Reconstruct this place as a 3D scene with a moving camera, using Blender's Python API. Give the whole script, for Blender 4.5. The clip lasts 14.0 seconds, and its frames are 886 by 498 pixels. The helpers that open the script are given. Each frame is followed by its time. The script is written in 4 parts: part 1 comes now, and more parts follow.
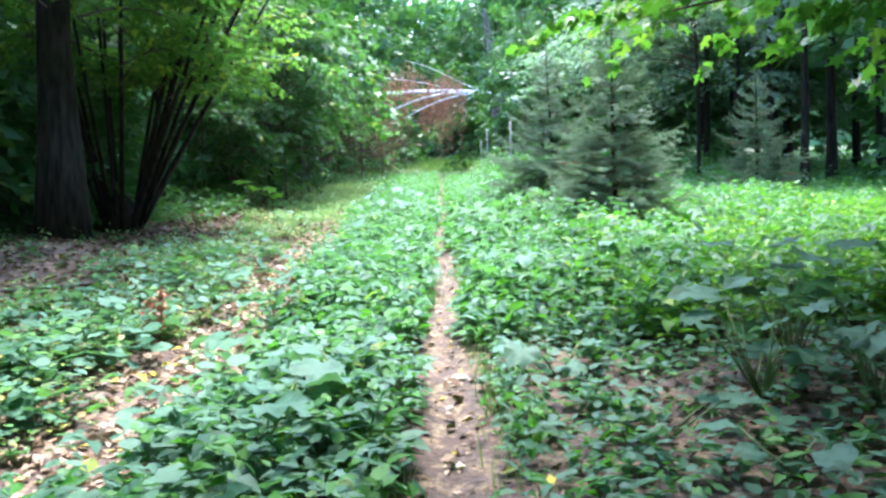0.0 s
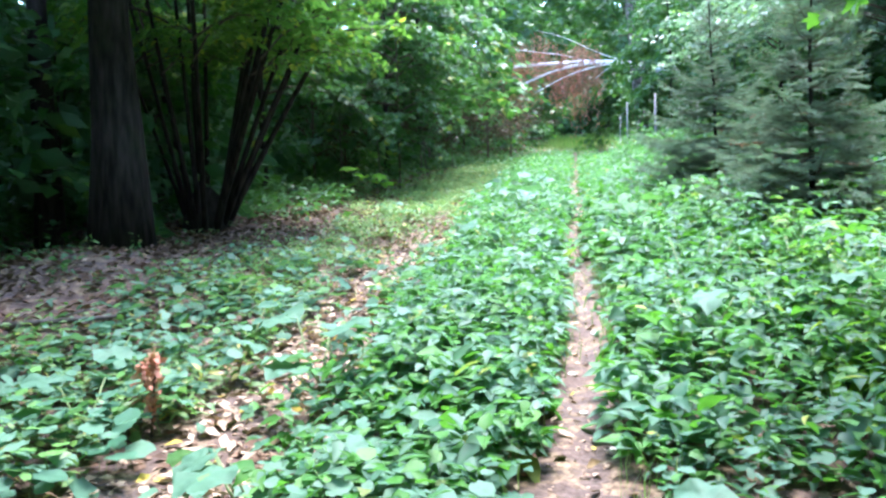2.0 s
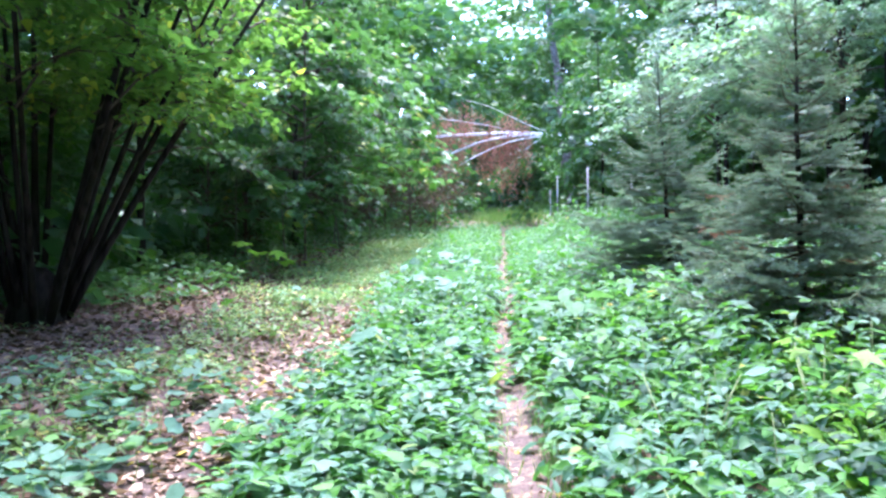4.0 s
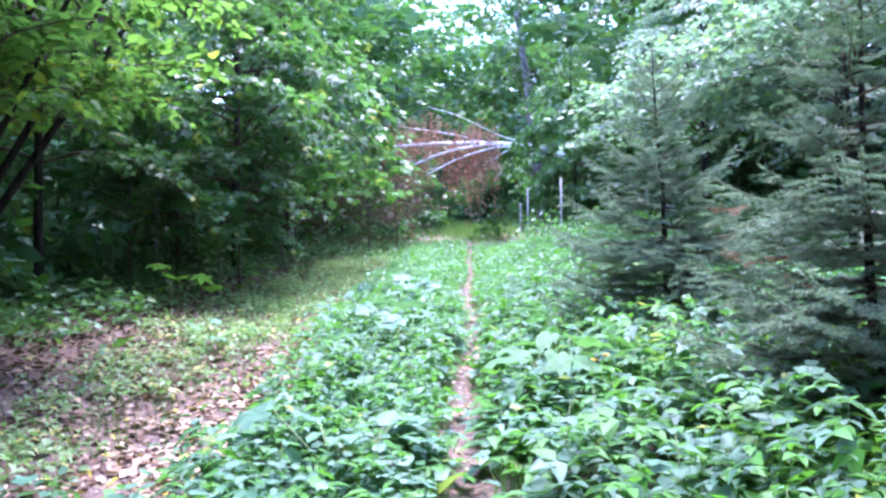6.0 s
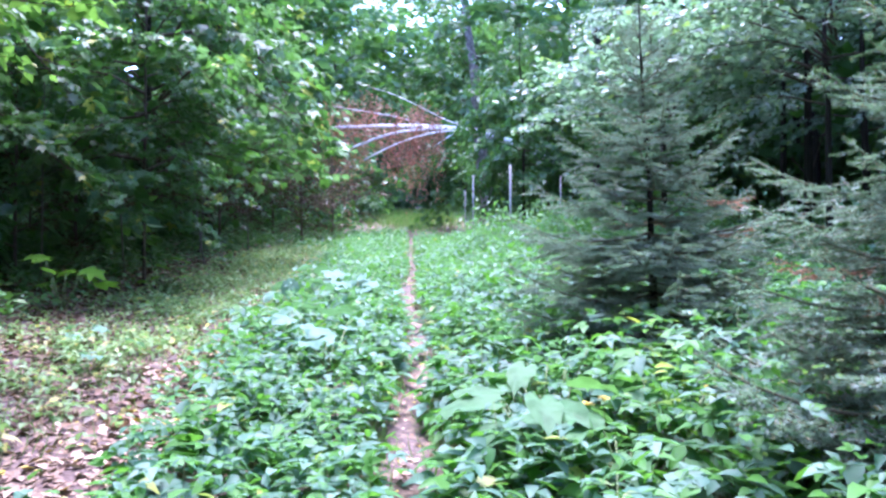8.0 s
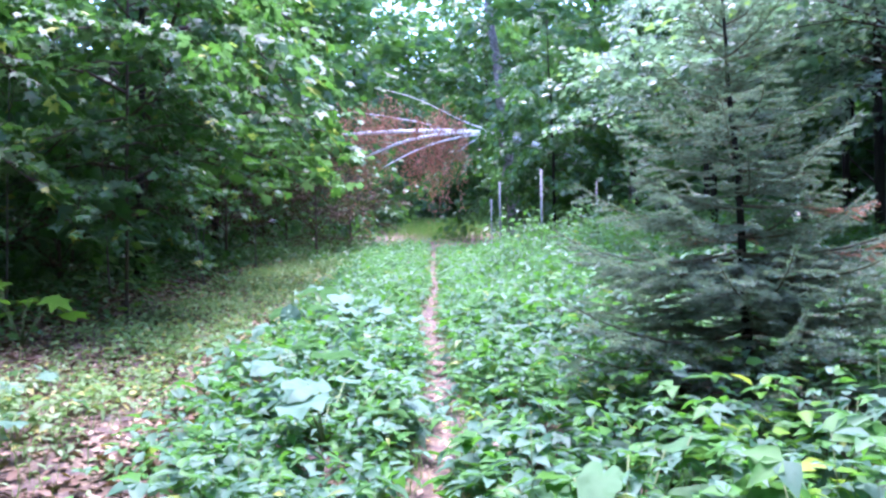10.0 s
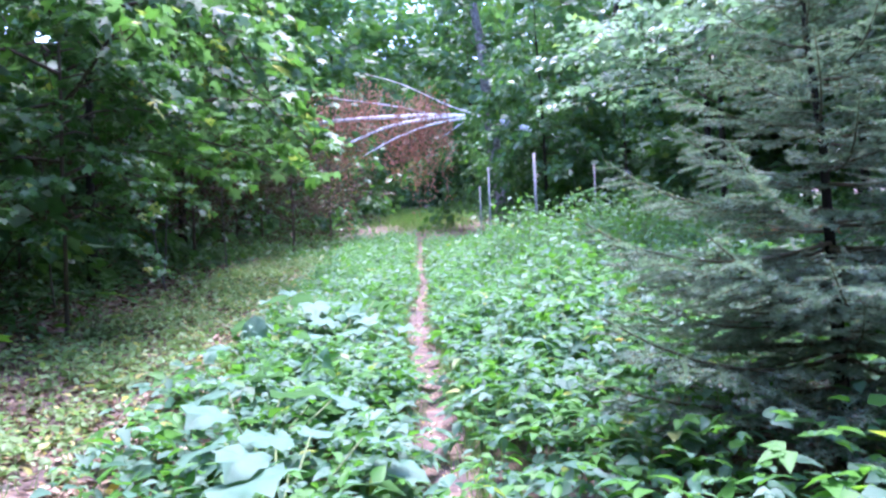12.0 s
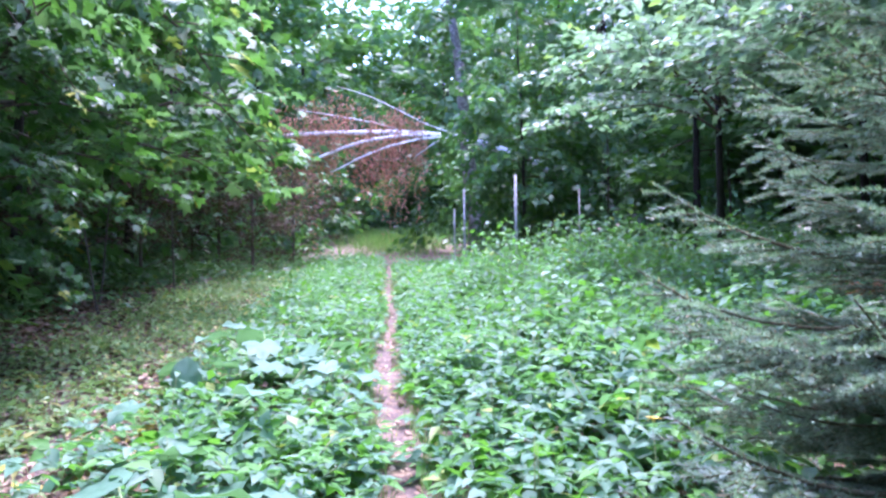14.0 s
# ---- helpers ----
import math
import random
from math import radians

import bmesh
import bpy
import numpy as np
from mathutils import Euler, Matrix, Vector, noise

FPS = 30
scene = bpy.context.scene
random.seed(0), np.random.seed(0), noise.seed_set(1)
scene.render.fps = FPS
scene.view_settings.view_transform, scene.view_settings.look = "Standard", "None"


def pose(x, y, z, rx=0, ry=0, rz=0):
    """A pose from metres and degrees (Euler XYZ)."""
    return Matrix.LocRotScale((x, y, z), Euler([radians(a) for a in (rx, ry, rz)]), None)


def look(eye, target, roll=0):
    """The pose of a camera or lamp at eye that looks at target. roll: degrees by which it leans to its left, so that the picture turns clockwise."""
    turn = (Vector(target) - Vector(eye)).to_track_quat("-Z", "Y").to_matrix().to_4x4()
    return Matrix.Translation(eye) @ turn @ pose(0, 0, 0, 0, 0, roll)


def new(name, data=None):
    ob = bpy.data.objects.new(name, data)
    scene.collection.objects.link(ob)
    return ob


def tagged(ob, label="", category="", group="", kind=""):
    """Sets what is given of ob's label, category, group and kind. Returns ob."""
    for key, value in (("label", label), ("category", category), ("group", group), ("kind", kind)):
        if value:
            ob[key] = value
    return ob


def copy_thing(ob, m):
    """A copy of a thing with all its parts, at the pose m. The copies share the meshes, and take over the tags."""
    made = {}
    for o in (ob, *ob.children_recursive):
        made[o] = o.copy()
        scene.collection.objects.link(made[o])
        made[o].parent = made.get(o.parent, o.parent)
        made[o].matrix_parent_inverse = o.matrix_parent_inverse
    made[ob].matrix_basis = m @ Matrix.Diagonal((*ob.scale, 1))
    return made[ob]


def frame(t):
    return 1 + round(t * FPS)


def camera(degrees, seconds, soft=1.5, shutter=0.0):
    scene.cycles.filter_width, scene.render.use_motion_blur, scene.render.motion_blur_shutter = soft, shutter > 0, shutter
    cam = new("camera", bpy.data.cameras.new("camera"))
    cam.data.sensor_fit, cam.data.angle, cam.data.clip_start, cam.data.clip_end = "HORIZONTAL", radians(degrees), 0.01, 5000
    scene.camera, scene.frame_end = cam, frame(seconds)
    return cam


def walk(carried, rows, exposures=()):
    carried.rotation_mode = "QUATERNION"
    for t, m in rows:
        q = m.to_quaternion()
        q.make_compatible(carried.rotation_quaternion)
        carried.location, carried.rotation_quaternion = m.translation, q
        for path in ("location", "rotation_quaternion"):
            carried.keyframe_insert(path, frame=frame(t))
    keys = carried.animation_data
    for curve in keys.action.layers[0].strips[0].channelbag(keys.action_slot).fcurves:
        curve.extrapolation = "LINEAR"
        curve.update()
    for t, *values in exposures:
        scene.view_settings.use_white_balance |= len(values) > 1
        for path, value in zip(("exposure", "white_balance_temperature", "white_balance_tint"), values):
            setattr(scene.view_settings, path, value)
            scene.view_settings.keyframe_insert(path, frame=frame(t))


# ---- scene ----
cam = camera(58.2, 14.0, soft=2.6)
METRES, EYE, TILT, LEAN, TURN = 12.0, 1.5, 0.0, 0.0, 0.0
ROWS = [
    (0.0, 0.0, 0.0, 0.0, -0.04, -1.68, 1.47),
    (0.5, -0.0007, 0.049, 0.0037, -0.21, -3.28, 1.91),
    (1.0, 0.0, 0.0976, 0.011, 4.04, -4.07, 1.73),
    (1.5, -0.0014, 0.1457, 0.0166, 4.39, -3.13, 2.07),
    (2.0, -0.0014, 0.1925, 0.0217, 9.45, -3.01, 1.73),
    (2.5, -0.0031, 0.2391, 0.0283, 10.82, -0.24, -1.46),
    (3.0, -0.0025, 0.2845, 0.0336, 4.89, -0.49, 0.74),
    (3.5, -0.0027, 0.3251, 0.0393, 6.71, -1.17, 1.49),
    (4.0, -0.0039, 0.367, 0.0434, 4.24, 1.79, 0.71),
    (6.5, 0.003, 0.5608, 0.0631, 0.75, 2.71, 1.31),
    (7.0, -0.003, 0.5928, 0.0666, -1.13, 1.19, 2.04),
    (7.5, -0.0041, 0.6255, 0.0684, 0.01, 3.19, 1.24),
    (8.0, -0.0028, 0.6564, 0.0712, -2.41, 1.77, 0.33),
    (8.5, -0.0049, 0.6854, 0.0753, -4.87, 2.22, 0.83),
    (9.0, -0.0015, 0.7187, 0.0779, -0.91, 2.07, 0.65),
    (11.5, 0.0015, 0.8663, 0.0942, -0.53, 2.95, 1.18),
    (12.0, -0.0015, 0.8908, 0.0955, -1.66, 1.55, 2.62),
    (12.5, 0.0018, 0.9203, 0.0997, -2.19, 1.69, 2.77),
    (13.0, 0.0008, 0.9432, 0.1012, -2.52, 0.84, 0.75),
    (13.5, -0.0027, 0.9691, 0.105, -4.34, 3.75, 1.43),
    (14.0, -0.0043, 0.9913, 0.1067, -4.09, 3.0, 0.75),
]
walk(cam, [(t, pose(0, 0, EYE, TILT, LEAN, TURN) @ pose(METRES * x, METRES * y, METRES * z, 90 + pitch, roll, yaw)) for t, x, y, z, yaw, pitch, roll in ROWS],
     [(0.0, 3.84, 5900, 8.0), (0.8, 3.72, 5850, 7.0), (2.3, 3.82, 5730, 15.0), (3.0, 3.7, 5680, 20.0), (4.0, 3.84, 5610, 27.0), (7.0, 3.72, 5340, 38.0), (10.0, 3.6, 5440, 39.0), (14.0, 3.6, 5480, 42.0)])

# ---- world, sun, exposure ----
SUN_EL, SUN_AZ = 74.0, 12.0
world = bpy.data.worlds.new("sky")
scene.world = world
world.use_nodes = True
wn = world.node_tree
sky = wn.nodes.new("ShaderNodeTexSky")
sky.sky_type = "NISHITA"
sky.sun_disc = False
sky.sun_elevation, sky.sun_rotation = radians(SUN_EL), radians(SUN_AZ)
sky.air_density, sky.dust_density, sky.ozone_density = 1.0, 1.0, 1.0
wn.links.new(sky.outputs[0], wn.nodes["Background"].inputs[0])
wn.nodes["Background"].inputs[1].default_value = 0.15
sun = new("sun", bpy.data.lights.new("sun", "SUN"))
sun.data.energy, sun.data.angle, sun.data.color = 1.15, radians(28), (1.0, 0.97, 0.92)
sun_dir = Vector((math.sin(radians(SUN_AZ)) * math.cos(radians(SUN_EL)), math.cos(radians(SUN_AZ)) * math.cos(radians(SUN_EL)), math.sin(radians(SUN_EL))))
sun.matrix_world = look(sun_dir * 80, (0, 0, 0))

# ---- materials ----


def node_mat(name):
    m = bpy.data.materials.new(name)
    m.use_nodes = True
    return m, m.node_tree, m.node_tree.nodes["Principled BSDF"], m.node_tree.nodes["Material Output"]


def mix_rgb(nt, a, b, fac):
    n = nt.nodes.new("ShaderNodeMix")
    n.data_type = "RGBA"
    for sock, v in ((n.inputs[6], a), (n.inputs[7], b), (n.inputs[0], fac)):
        if hasattr(v, "links"):
            nt.links.new(v, sock)
        else:
            sock.default_value = v if isinstance(v, float) else (*v, 1)
    return n.outputs[2]


def noise_tex(nt, scale, detail=3.0, coord="Object", stretch=None):
    tc = nt.nodes.new("ShaderNodeTexCoord")
    n = nt.nodes.new("ShaderNodeTexNoise")
    n.inputs["Scale"].default_value, n.inputs["Detail"].default_value = scale, detail
    if stretch:
        mp = nt.nodes.new("ShaderNodeMapping")
        mp.inputs["Scale"].default_value = stretch
        nt.links.new(tc.outputs[coord], mp.inputs[0])
        nt.links.new(mp.outputs[0], n.inputs["Vector"])
    else:
        nt.links.new(tc.outputs[coord], n.inputs["Vector"])
    return n.outputs["Fac"]


def steps(nt, fac, lo, hi):
    n = nt.nodes.new("ShaderNodeMapRange")
    nt.links.new(fac, n.inputs[0])
    n.inputs[1].default_value, n.inputs[2].default_value = lo, hi
    return n.outputs[0]


def bump(nt, bsdf, fac, strength, dist=0.01):
    n = nt.nodes.new("ShaderNodeBump")
    n.inputs["Strength"].default_value, n.inputs["Distance"].default_value = strength, dist
    nt.links.new(fac, n.inputs["Height"])
    nt.links.new(n.outputs[0], bsdf.inputs["Normal"])


def leaf_mat(name, dark, light, rare, rare_from=0.93, rough=0.47, through_light=0.35, patch=1.2, gloss=0.38, vivid=None):
    """Leaf blades: colour varies leaf by leaf and in soft patches, with light coming through."""
    m, nt, b, out = node_mat(name)
    geo = nt.nodes.new("ShaderNodeNewGeometry")
    rnd = geo.outputs["Random Per Island"]
    col = mix_rgb(nt, dark, light, rnd)
    col = mix_rgb(nt, col, tuple(c * 0.62 for c in dark), steps(nt, noise_tex(nt, patch), 0.5, 0.72))
    ob = nt.nodes.new("ShaderNodeObjectInfo")
    col = mix_rgb(nt, col, light, steps(nt, ob.outputs["Random"], 0.55, 1.6))
    wrap = nt.nodes.new("ShaderNodeMath")
    wrap.operation = "FRACT"
    mul = nt.nodes.new("ShaderNodeMath")
    mul.operation = "MULTIPLY"
    mul.inputs[1].default_value = 17.3
    nt.links.new(rnd, mul.inputs[0])
    nt.links.new(mul.outputs[0], wrap.inputs[0])
    col = mix_rgb(nt, col, rare, steps(nt, wrap.outputs[0], rare_from, rare_from + 0.02))
    if vivid:
        m2 = nt.nodes.new("ShaderNodeMath")
        m2.operation = "MULTIPLY"
        m2.inputs[1].default_value = 7.7
        f2 = nt.nodes.new("ShaderNodeMath")
        f2.operation = "FRACT"
        nt.links.new(rnd, m2.inputs[0])
        nt.links.new(m2.outputs[0], f2.inputs[0])
        col = mix_rgb(nt, col, vivid, steps(nt, f2.outputs[0], 0.55, 0.62))
    fine = noise_tex(nt, 60.0, 4.0)
    col = mix_rgb(nt, col, tuple(c * 0.7 for c in dark), steps(nt, fine, 0.55, 1.0))
    nt.links.new(col, b.inputs["Base Color"])
    b.inputs["Roughness"].default_value = rough
    b.inputs["Specular IOR Level"].default_value = gloss
    bump(nt, b, fine, 0.25, 0.004)
    tr = nt.nodes.new("ShaderNodeBsdfTranslucent")
    warm = mix_rgb(nt, col, (0.16, 0.42, 0.03), 0.4)
    nt.links.new(warm, tr.inputs[0])
    mx = nt.nodes.new("ShaderNodeMixShader")
    mx.inputs[0].default_value = through_light
    nt.links.new(b.outputs[0], mx.inputs[1])
    nt.links.new(tr.outputs[0], mx.inputs[2])
    nt.links.new(mx.outputs[0], out.inputs[0])
    return m


def bark_mat(name, a, b_col, scale=14.0, stretch=(1, 1, 0.18), rough=0.9, depth=0.6):
    m, nt, b, _ = node_mat(name)
    f = noise_tex(nt, scale, 6.0, stretch=stretch)
    col = mix_rgb(nt, a, b_col, steps(nt, f, 0.35, 0.7))
    col = mix_rgb(nt, col, (0.03, 0.036, 0.018), steps(nt, noise_tex(nt, 2.2), 0.55, 0.9))
    nt.links.new(col, b.inputs["Base Color"])
    b.inputs["Roughness"].default_value = rough
    bump(nt, b, f, depth, 0.03)
    b.inputs["Specular IOR Level"].default_value = 0.12
    return m


def birch_mat():
    m, nt, b, _ = node_mat("birch_bark")
    f = noise_tex(nt, 5.0, 5.0, stretch=(5.0, 1.0, 1.0))
    col = mix_rgb(nt, (0.86, 0.83, 0.84), (0.62, 0.58, 0.58), steps(nt, noise_tex(nt, 12.0), 0.4, 0.8))
    col = mix_rgb(nt, col, (0.05, 0.045, 0.05), steps(nt, f, 0.57, 0.62))
    nt.links.new(col, b.inputs["Base Color"])
    b.inputs["Roughness"].default_value = 0.6
    bump(nt, b, f, 0.3, 0.01)
    return m


def soil_mat():
    """Trodden earth with grains, damp patches and crumbs of old leaf."""
    m, nt, b, _ = node_mat("woodland_soil")
    f = noise_tex(nt, 28.0, 8.0)
    g = noise_tex(nt, 1.6, 3.0)
    vor = nt.nodes.new("ShaderNodeTexVoronoi")
    vor.inputs["Scale"].default_value = 45.0
    tc = nt.nodes.new("ShaderNodeTexCoord")
    nt.links.new(tc.outputs["Object"], vor.inputs["Vector"])
    col = mix_rgb(nt, (0.04, 0.027, 0.021), (0.16, 0.108, 0.09), steps(nt, f, 0.3, 0.72))
    col = mix_rgb(nt, col, (0.10, 0.06, 0.045), steps(nt, g, 0.4, 0.7))
    crumbs = mix_rgb(nt, (0.08, 0.048, 0.03), (0.32, 0.22, 0.14), vor.outputs["Color"])
    col = mix_rgb(nt, col, crumbs, steps(nt, noise_tex(nt, 9.0, 5.0), 0.48, 0.6))
    nt.links.new(col, b.inputs["Base Color"])
    b.inputs["Roughness"].default_value = 0.95
    bump(nt, b, f, 0.9, 0.02)
    return m


def plain_mat(name, a, c, scale, rough=0.7):
    m, nt, b, _ = node_mat(name)
    f = noise_tex(nt, scale, 5.0)
    nt.links.new(mix_rgb(nt, a, c, steps(nt, f, 0.35, 0.7)), b.inputs["Base Color"])
    b.inputs["Roughness"].default_value = rough
    bump(nt, b, f, 0.4, 0.01)
    return m


SPRUCE_TWIG = bark_mat("spruce_twig", (0.08, 0.07, 0.045), (0.17, 0.14, 0.09), 30.0)
SOIL = soil_mat()
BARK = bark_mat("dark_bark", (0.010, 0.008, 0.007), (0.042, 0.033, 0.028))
BARK_GREY = bark_mat("grey_bark", (0.07, 0.06, 0.055), (0.17, 0.15, 0.135), 20.0)
TWIG = bark_mat("twig_bark", (0.06, 0.045, 0.035), (0.13, 0.10, 0.08), 40.0)
BIRCH = birch_mat()
HERB = leaf_mat("herb_leaf", (0.042, 0.14, 0.072), (0.155, 0.27, 0.178), (0.30, 0.34, 0.06), 0.97, rough=0.56, patch=0.9, gloss=0.4, through_light=0.42, vivid=(0.06, 0.21, 0.02))
HERB_BRIGHT = leaf_mat("balsam_leaf", (0.085, 0.24, 0.018), (0.19, 0.38, 0.025), (0.32, 0.42, 0.03), 0.93, through_light=0.45, patch=0.8, gloss=0.28)
VERGE = leaf_mat("verge_leaf", (0.09, 0.19, 0.06), (0.26, 0.37, 0.15), (0.42, 0.37, 0.11), 0.88, patch=0.7, through_light=0.42)
BROAD = leaf_mat("butterbur_leaf", (0.05, 0.14, 0.08), (0.14, 0.25, 0.165), (0.14, 0.30, 0.08), 0.85, rough=0.55, through_light=0.3, patch=2.0, gloss=0.25)
BURDOCK = leaf_mat("burdock_leaf", (0.04, 0.13, 0.035), (0.12, 0.25, 0.10), (0.16, 0.33, 0.03), 0.75, rough=0.6, through_light=0.4, patch=2.0, gloss=0.25)
GRASS = leaf_mat("grass_blade", (0.11, 0.22, 0.06), (0.24, 0.34, 0.10), (0.42, 0.36, 0.18), 0.88, through_light=0.3, patch=0.7)
OVER_LEAF = leaf_mat("overhanging_leaf", (0.03, 0.11, 0.012), (0.09, 0.22, 0.02), (0.20, 0.32, 0.03), 0.9, through_light=0.5)
# grass of the ride end, its green lightened to carry the clearing's light
SUNLIT_FAR_GRASS = leaf_mat("far_grass", (0.10, 0.24, 0.04), (0.27, 0.42, 0.12), (0.36, 0.32, 0.12), 0.93, through_light=0.35, patch=0.5)
OLD_BIRCH = bark_mat("old_birch_bark", (0.12, 0.10, 0.105), (0.48, 0.44, 0.45), 9.0, (1, 1, 1.6), 0.8)
MAPLE = leaf_mat("maple_leaf", (0.04, 0.105, 0.05), (0.145, 0.24, 0.125), (0.36, 0.38, 0.06), 0.965, rough=0.5, gloss=0.4, through_light=0.4, vivid=(0.05, 0.15, 0.03))
HAZEL = leaf_mat("hazel_leaf", (0.07, 0.155, 0.035), (0.18, 0.30, 0.055), (0.38, 0.40, 0.04), 0.93, through_light=0.66)
BEECH = leaf_mat("hornbeam_leaf", (0.12, 0.20, 0.15), (0.31, 0.39, 0.32), (0.26, 0.36, 0.10), 0.95, rough=0.45, gloss=0.6, through_light=0.48)
WOOD_LEAF = leaf_mat("wood_leaf", (0.04, 0.115, 0.055), (0.12, 0.23, 0.11), (0.16, 0.26, 0.05), 0.95, vivid=(0.05, 0.15, 0.025))
NEEDLE = leaf_mat("spruce_needle", (0.09, 0.142, 0.11), (0.34, 0.405, 0.335), (0.42, 0.28, 0.18), 0.95, rough=0.5, gloss=0.35, through_light=0.32, patch=3.0)
DEAD = leaf_mat("dead_leaf", (0.40, 0.14, 0.095), (0.62, 0.28, 0.20), (0.55, 0.33, 0.22), 0.9, rough=0.8, through_light=0.15, gloss=0.2)
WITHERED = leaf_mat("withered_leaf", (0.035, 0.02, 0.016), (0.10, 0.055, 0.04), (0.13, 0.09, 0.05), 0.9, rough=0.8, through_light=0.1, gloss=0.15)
LITTER = leaf_mat("leaf_litter", (0.27, 0.16, 0.105), (0.62, 0.46, 0.34), (0.58, 0.44, 0.08), 0.92, rough=0.8, through_light=0.05, gloss=0.2)
# old brown leaves, colour darkened further to carry the shade under the trees
SHADED_OLD_LITTER = leaf_mat("shaded_old_litter", (0.06, 0.034, 0.024), (0.20, 0.12, 0.082), (0.40, 0.28, 0.15), 0.95, rough=0.85, through_light=0.05, gloss=0.15)
STONE = plain_mat("field_stone", (0.42, 0.36, 0.32), (0.62, 0.55, 0.50), 18.0, 0.85)
STEM = plain_mat("green_stem", (0.10, 0.17, 0.05), (0.17, 0.20, 0.08), 30.0)
POST = plain_mat("weathered_pole", (0.24, 0.225, 0.22), (0.40, 0.38, 0.38), 12.0, 0.85)
PETAL = plain_mat("yellow_leaf", (0.62, 0.42, 0.04), (0.72, 0.55, 0.08), 20.0, 0.6)

# ---- mesh tools ----


def gz(x, y):
    """Height of the ground."""
    x, y = np.asarray(x, float), np.asarray(y, float)
    z = 0.107 * np.clip(y, -25, 75)
    z = z - 0.05 * np.exp(-(x / 0.2) ** 2) - 0.05 * np.exp(-((x + 1.75) / 0.3) ** 2)
    s = np.clip((-x - 2.6) / 2.6, 0, 1)
    z = z + 0.16 * s * s * (3 - 2 * s)
    z = z + 0.27 * np.exp(-((x + 4.5) ** 2 + (y - 9.2) ** 2) / 2.4)
    calm = np.clip(1 - (np.hypot(x, y) - 60) / 60, 0, 1)
    z = z + calm * (0.022 * np.sin(2.3 * x + 0.7 * y) * np.sin(1.9 * y - 0.6 * x) + 0.012 * np.sin(6.1 * x + 1.3) * np.sin(5.3 * y))
    return z


def tri_mesh(name, V, T, mats, slot=None, smooth=False):
    me = bpy.data.meshes.new(name)
    V, T = np.asarray(V, np.float32), np.asarray(T, np.int32)
    me.vertices.add(len(V))
    me.vertices.foreach_set("co", V.ravel())
    me.loops.add(T.size)
    me.loops.foreach_set("vertex_index", T.ravel())
    me.polygons.add(len(T))
    me.polygons.foreach_set("loop_start", np.arange(0, T.size, 3, dtype=np.int32))
    for m in mats:
        me.materials.append(m)
    if slot is not None:
        me.polygons.foreach_set("material_index", np.asarray(slot, np.int32))
    if smooth:
        me.polygons.foreach_set("use_smooth", np.ones(len(T), bool))
    me.update(calc_edges=True)
    return me


def join(pieces):
    """One vertex and triangle list, with slots, from (V, T, slot) pieces."""
    Vs, Ts, Ss, n = [], [], [], 0
    for V, T, s in pieces:
        Vs.append(V)
        Ts.append(T + n)
        Ss.append(np.full(len(T), s))
        n += len(V)
    return np.concatenate(Vs), np.concatenate(Ts), np.concatenate(Ss)


def tube(pts, radii, sides=6, cap=True):
    P = np.asarray(pts, float)
    R = np.asarray(radii, float)
    D = np.gradient(P, axis=0)
    D /= np.linalg.norm(D, axis=1)[:, None] + 1e-9
    ref = np.array([0.0, 0.0, 1.0]) if abs(D[:, 2]).mean() < 0.8 else np.array([1.0, 0.0, 0.0])
    A = np.cross(D, ref)
    A /= np.linalg.norm(A, axis=1)[:, None] + 1e-9
    B = np.cross(D, A)
    ang = np.linspace(0, 2 * np.pi, sides, endpoint=False)
    V = (P[:, None] + R[:, None, None] * (np.cos(ang)[None, :, None] * A[:, None] + np.sin(ang)[None, :, None] * B[:, None])).reshape(-1, 3)
    T = []
    for i in range(len(P) - 1):
        for k in range(sides):
            a, b = i * sides + k, i * sides + (k + 1) % sides
            T += [(a, b, b + sides), (a, b + sides, a + sides)]
    if cap:
        V = np.vstack([V, P[-1:], P[:1]])
        e, n = len(V) - 2, (len(P) - 1) * sides
        T += [(n + k, n + (k + 1) % sides, e) for k in range(sides)]
        T += [((k + 1) % sides, k, e + 1) for k in range(sides)]
    return V, np.array(T)


def fan(outline, mid):
    V = np.array([(0.0, mid, -0.03)] + outline)
    n = len(outline)
    return V, np.array([(0, 1 + (i + 1) % n, 1 + i) for i in range(n)])


# blade outlines: x across, y from stalk to tip, z up; length 1
OVATE = (np.array([(0, 0, 0), (0, 0.5, -0.03), (0, 1, -0.17), (-0.31, 0.24, 0.07), (-0.22, 0.6, 0.03), (0.31, 0.24, 0.07), (0.22, 0.6, 0.03)]),
         np.array([(0, 1, 3), (3, 1, 4), (4, 1, 2), (0, 5, 1), (5, 6, 1), (6, 2, 1)]))
DIAMOND = (np.array([(0, 0, 0), (-0.32, 0.45, 0.06), (0, 1, -0.06), (0.32, 0.45, 0.06)]), np.array([(0, 2, 1), (0, 3, 2)]))
LEAFLETS = (np.concatenate([OVATE[0] * 0.72 @ np.array([[math.cos(a), math.sin(a), 0], [-math.sin(a), math.cos(a), 0], [0, 0, 1]]) + np.array([0, 0.22, 0]) for a in (0.0, 1.15, -1.15)]),
            np.concatenate([OVATE[1] + 7 * k for k in range(3)]))
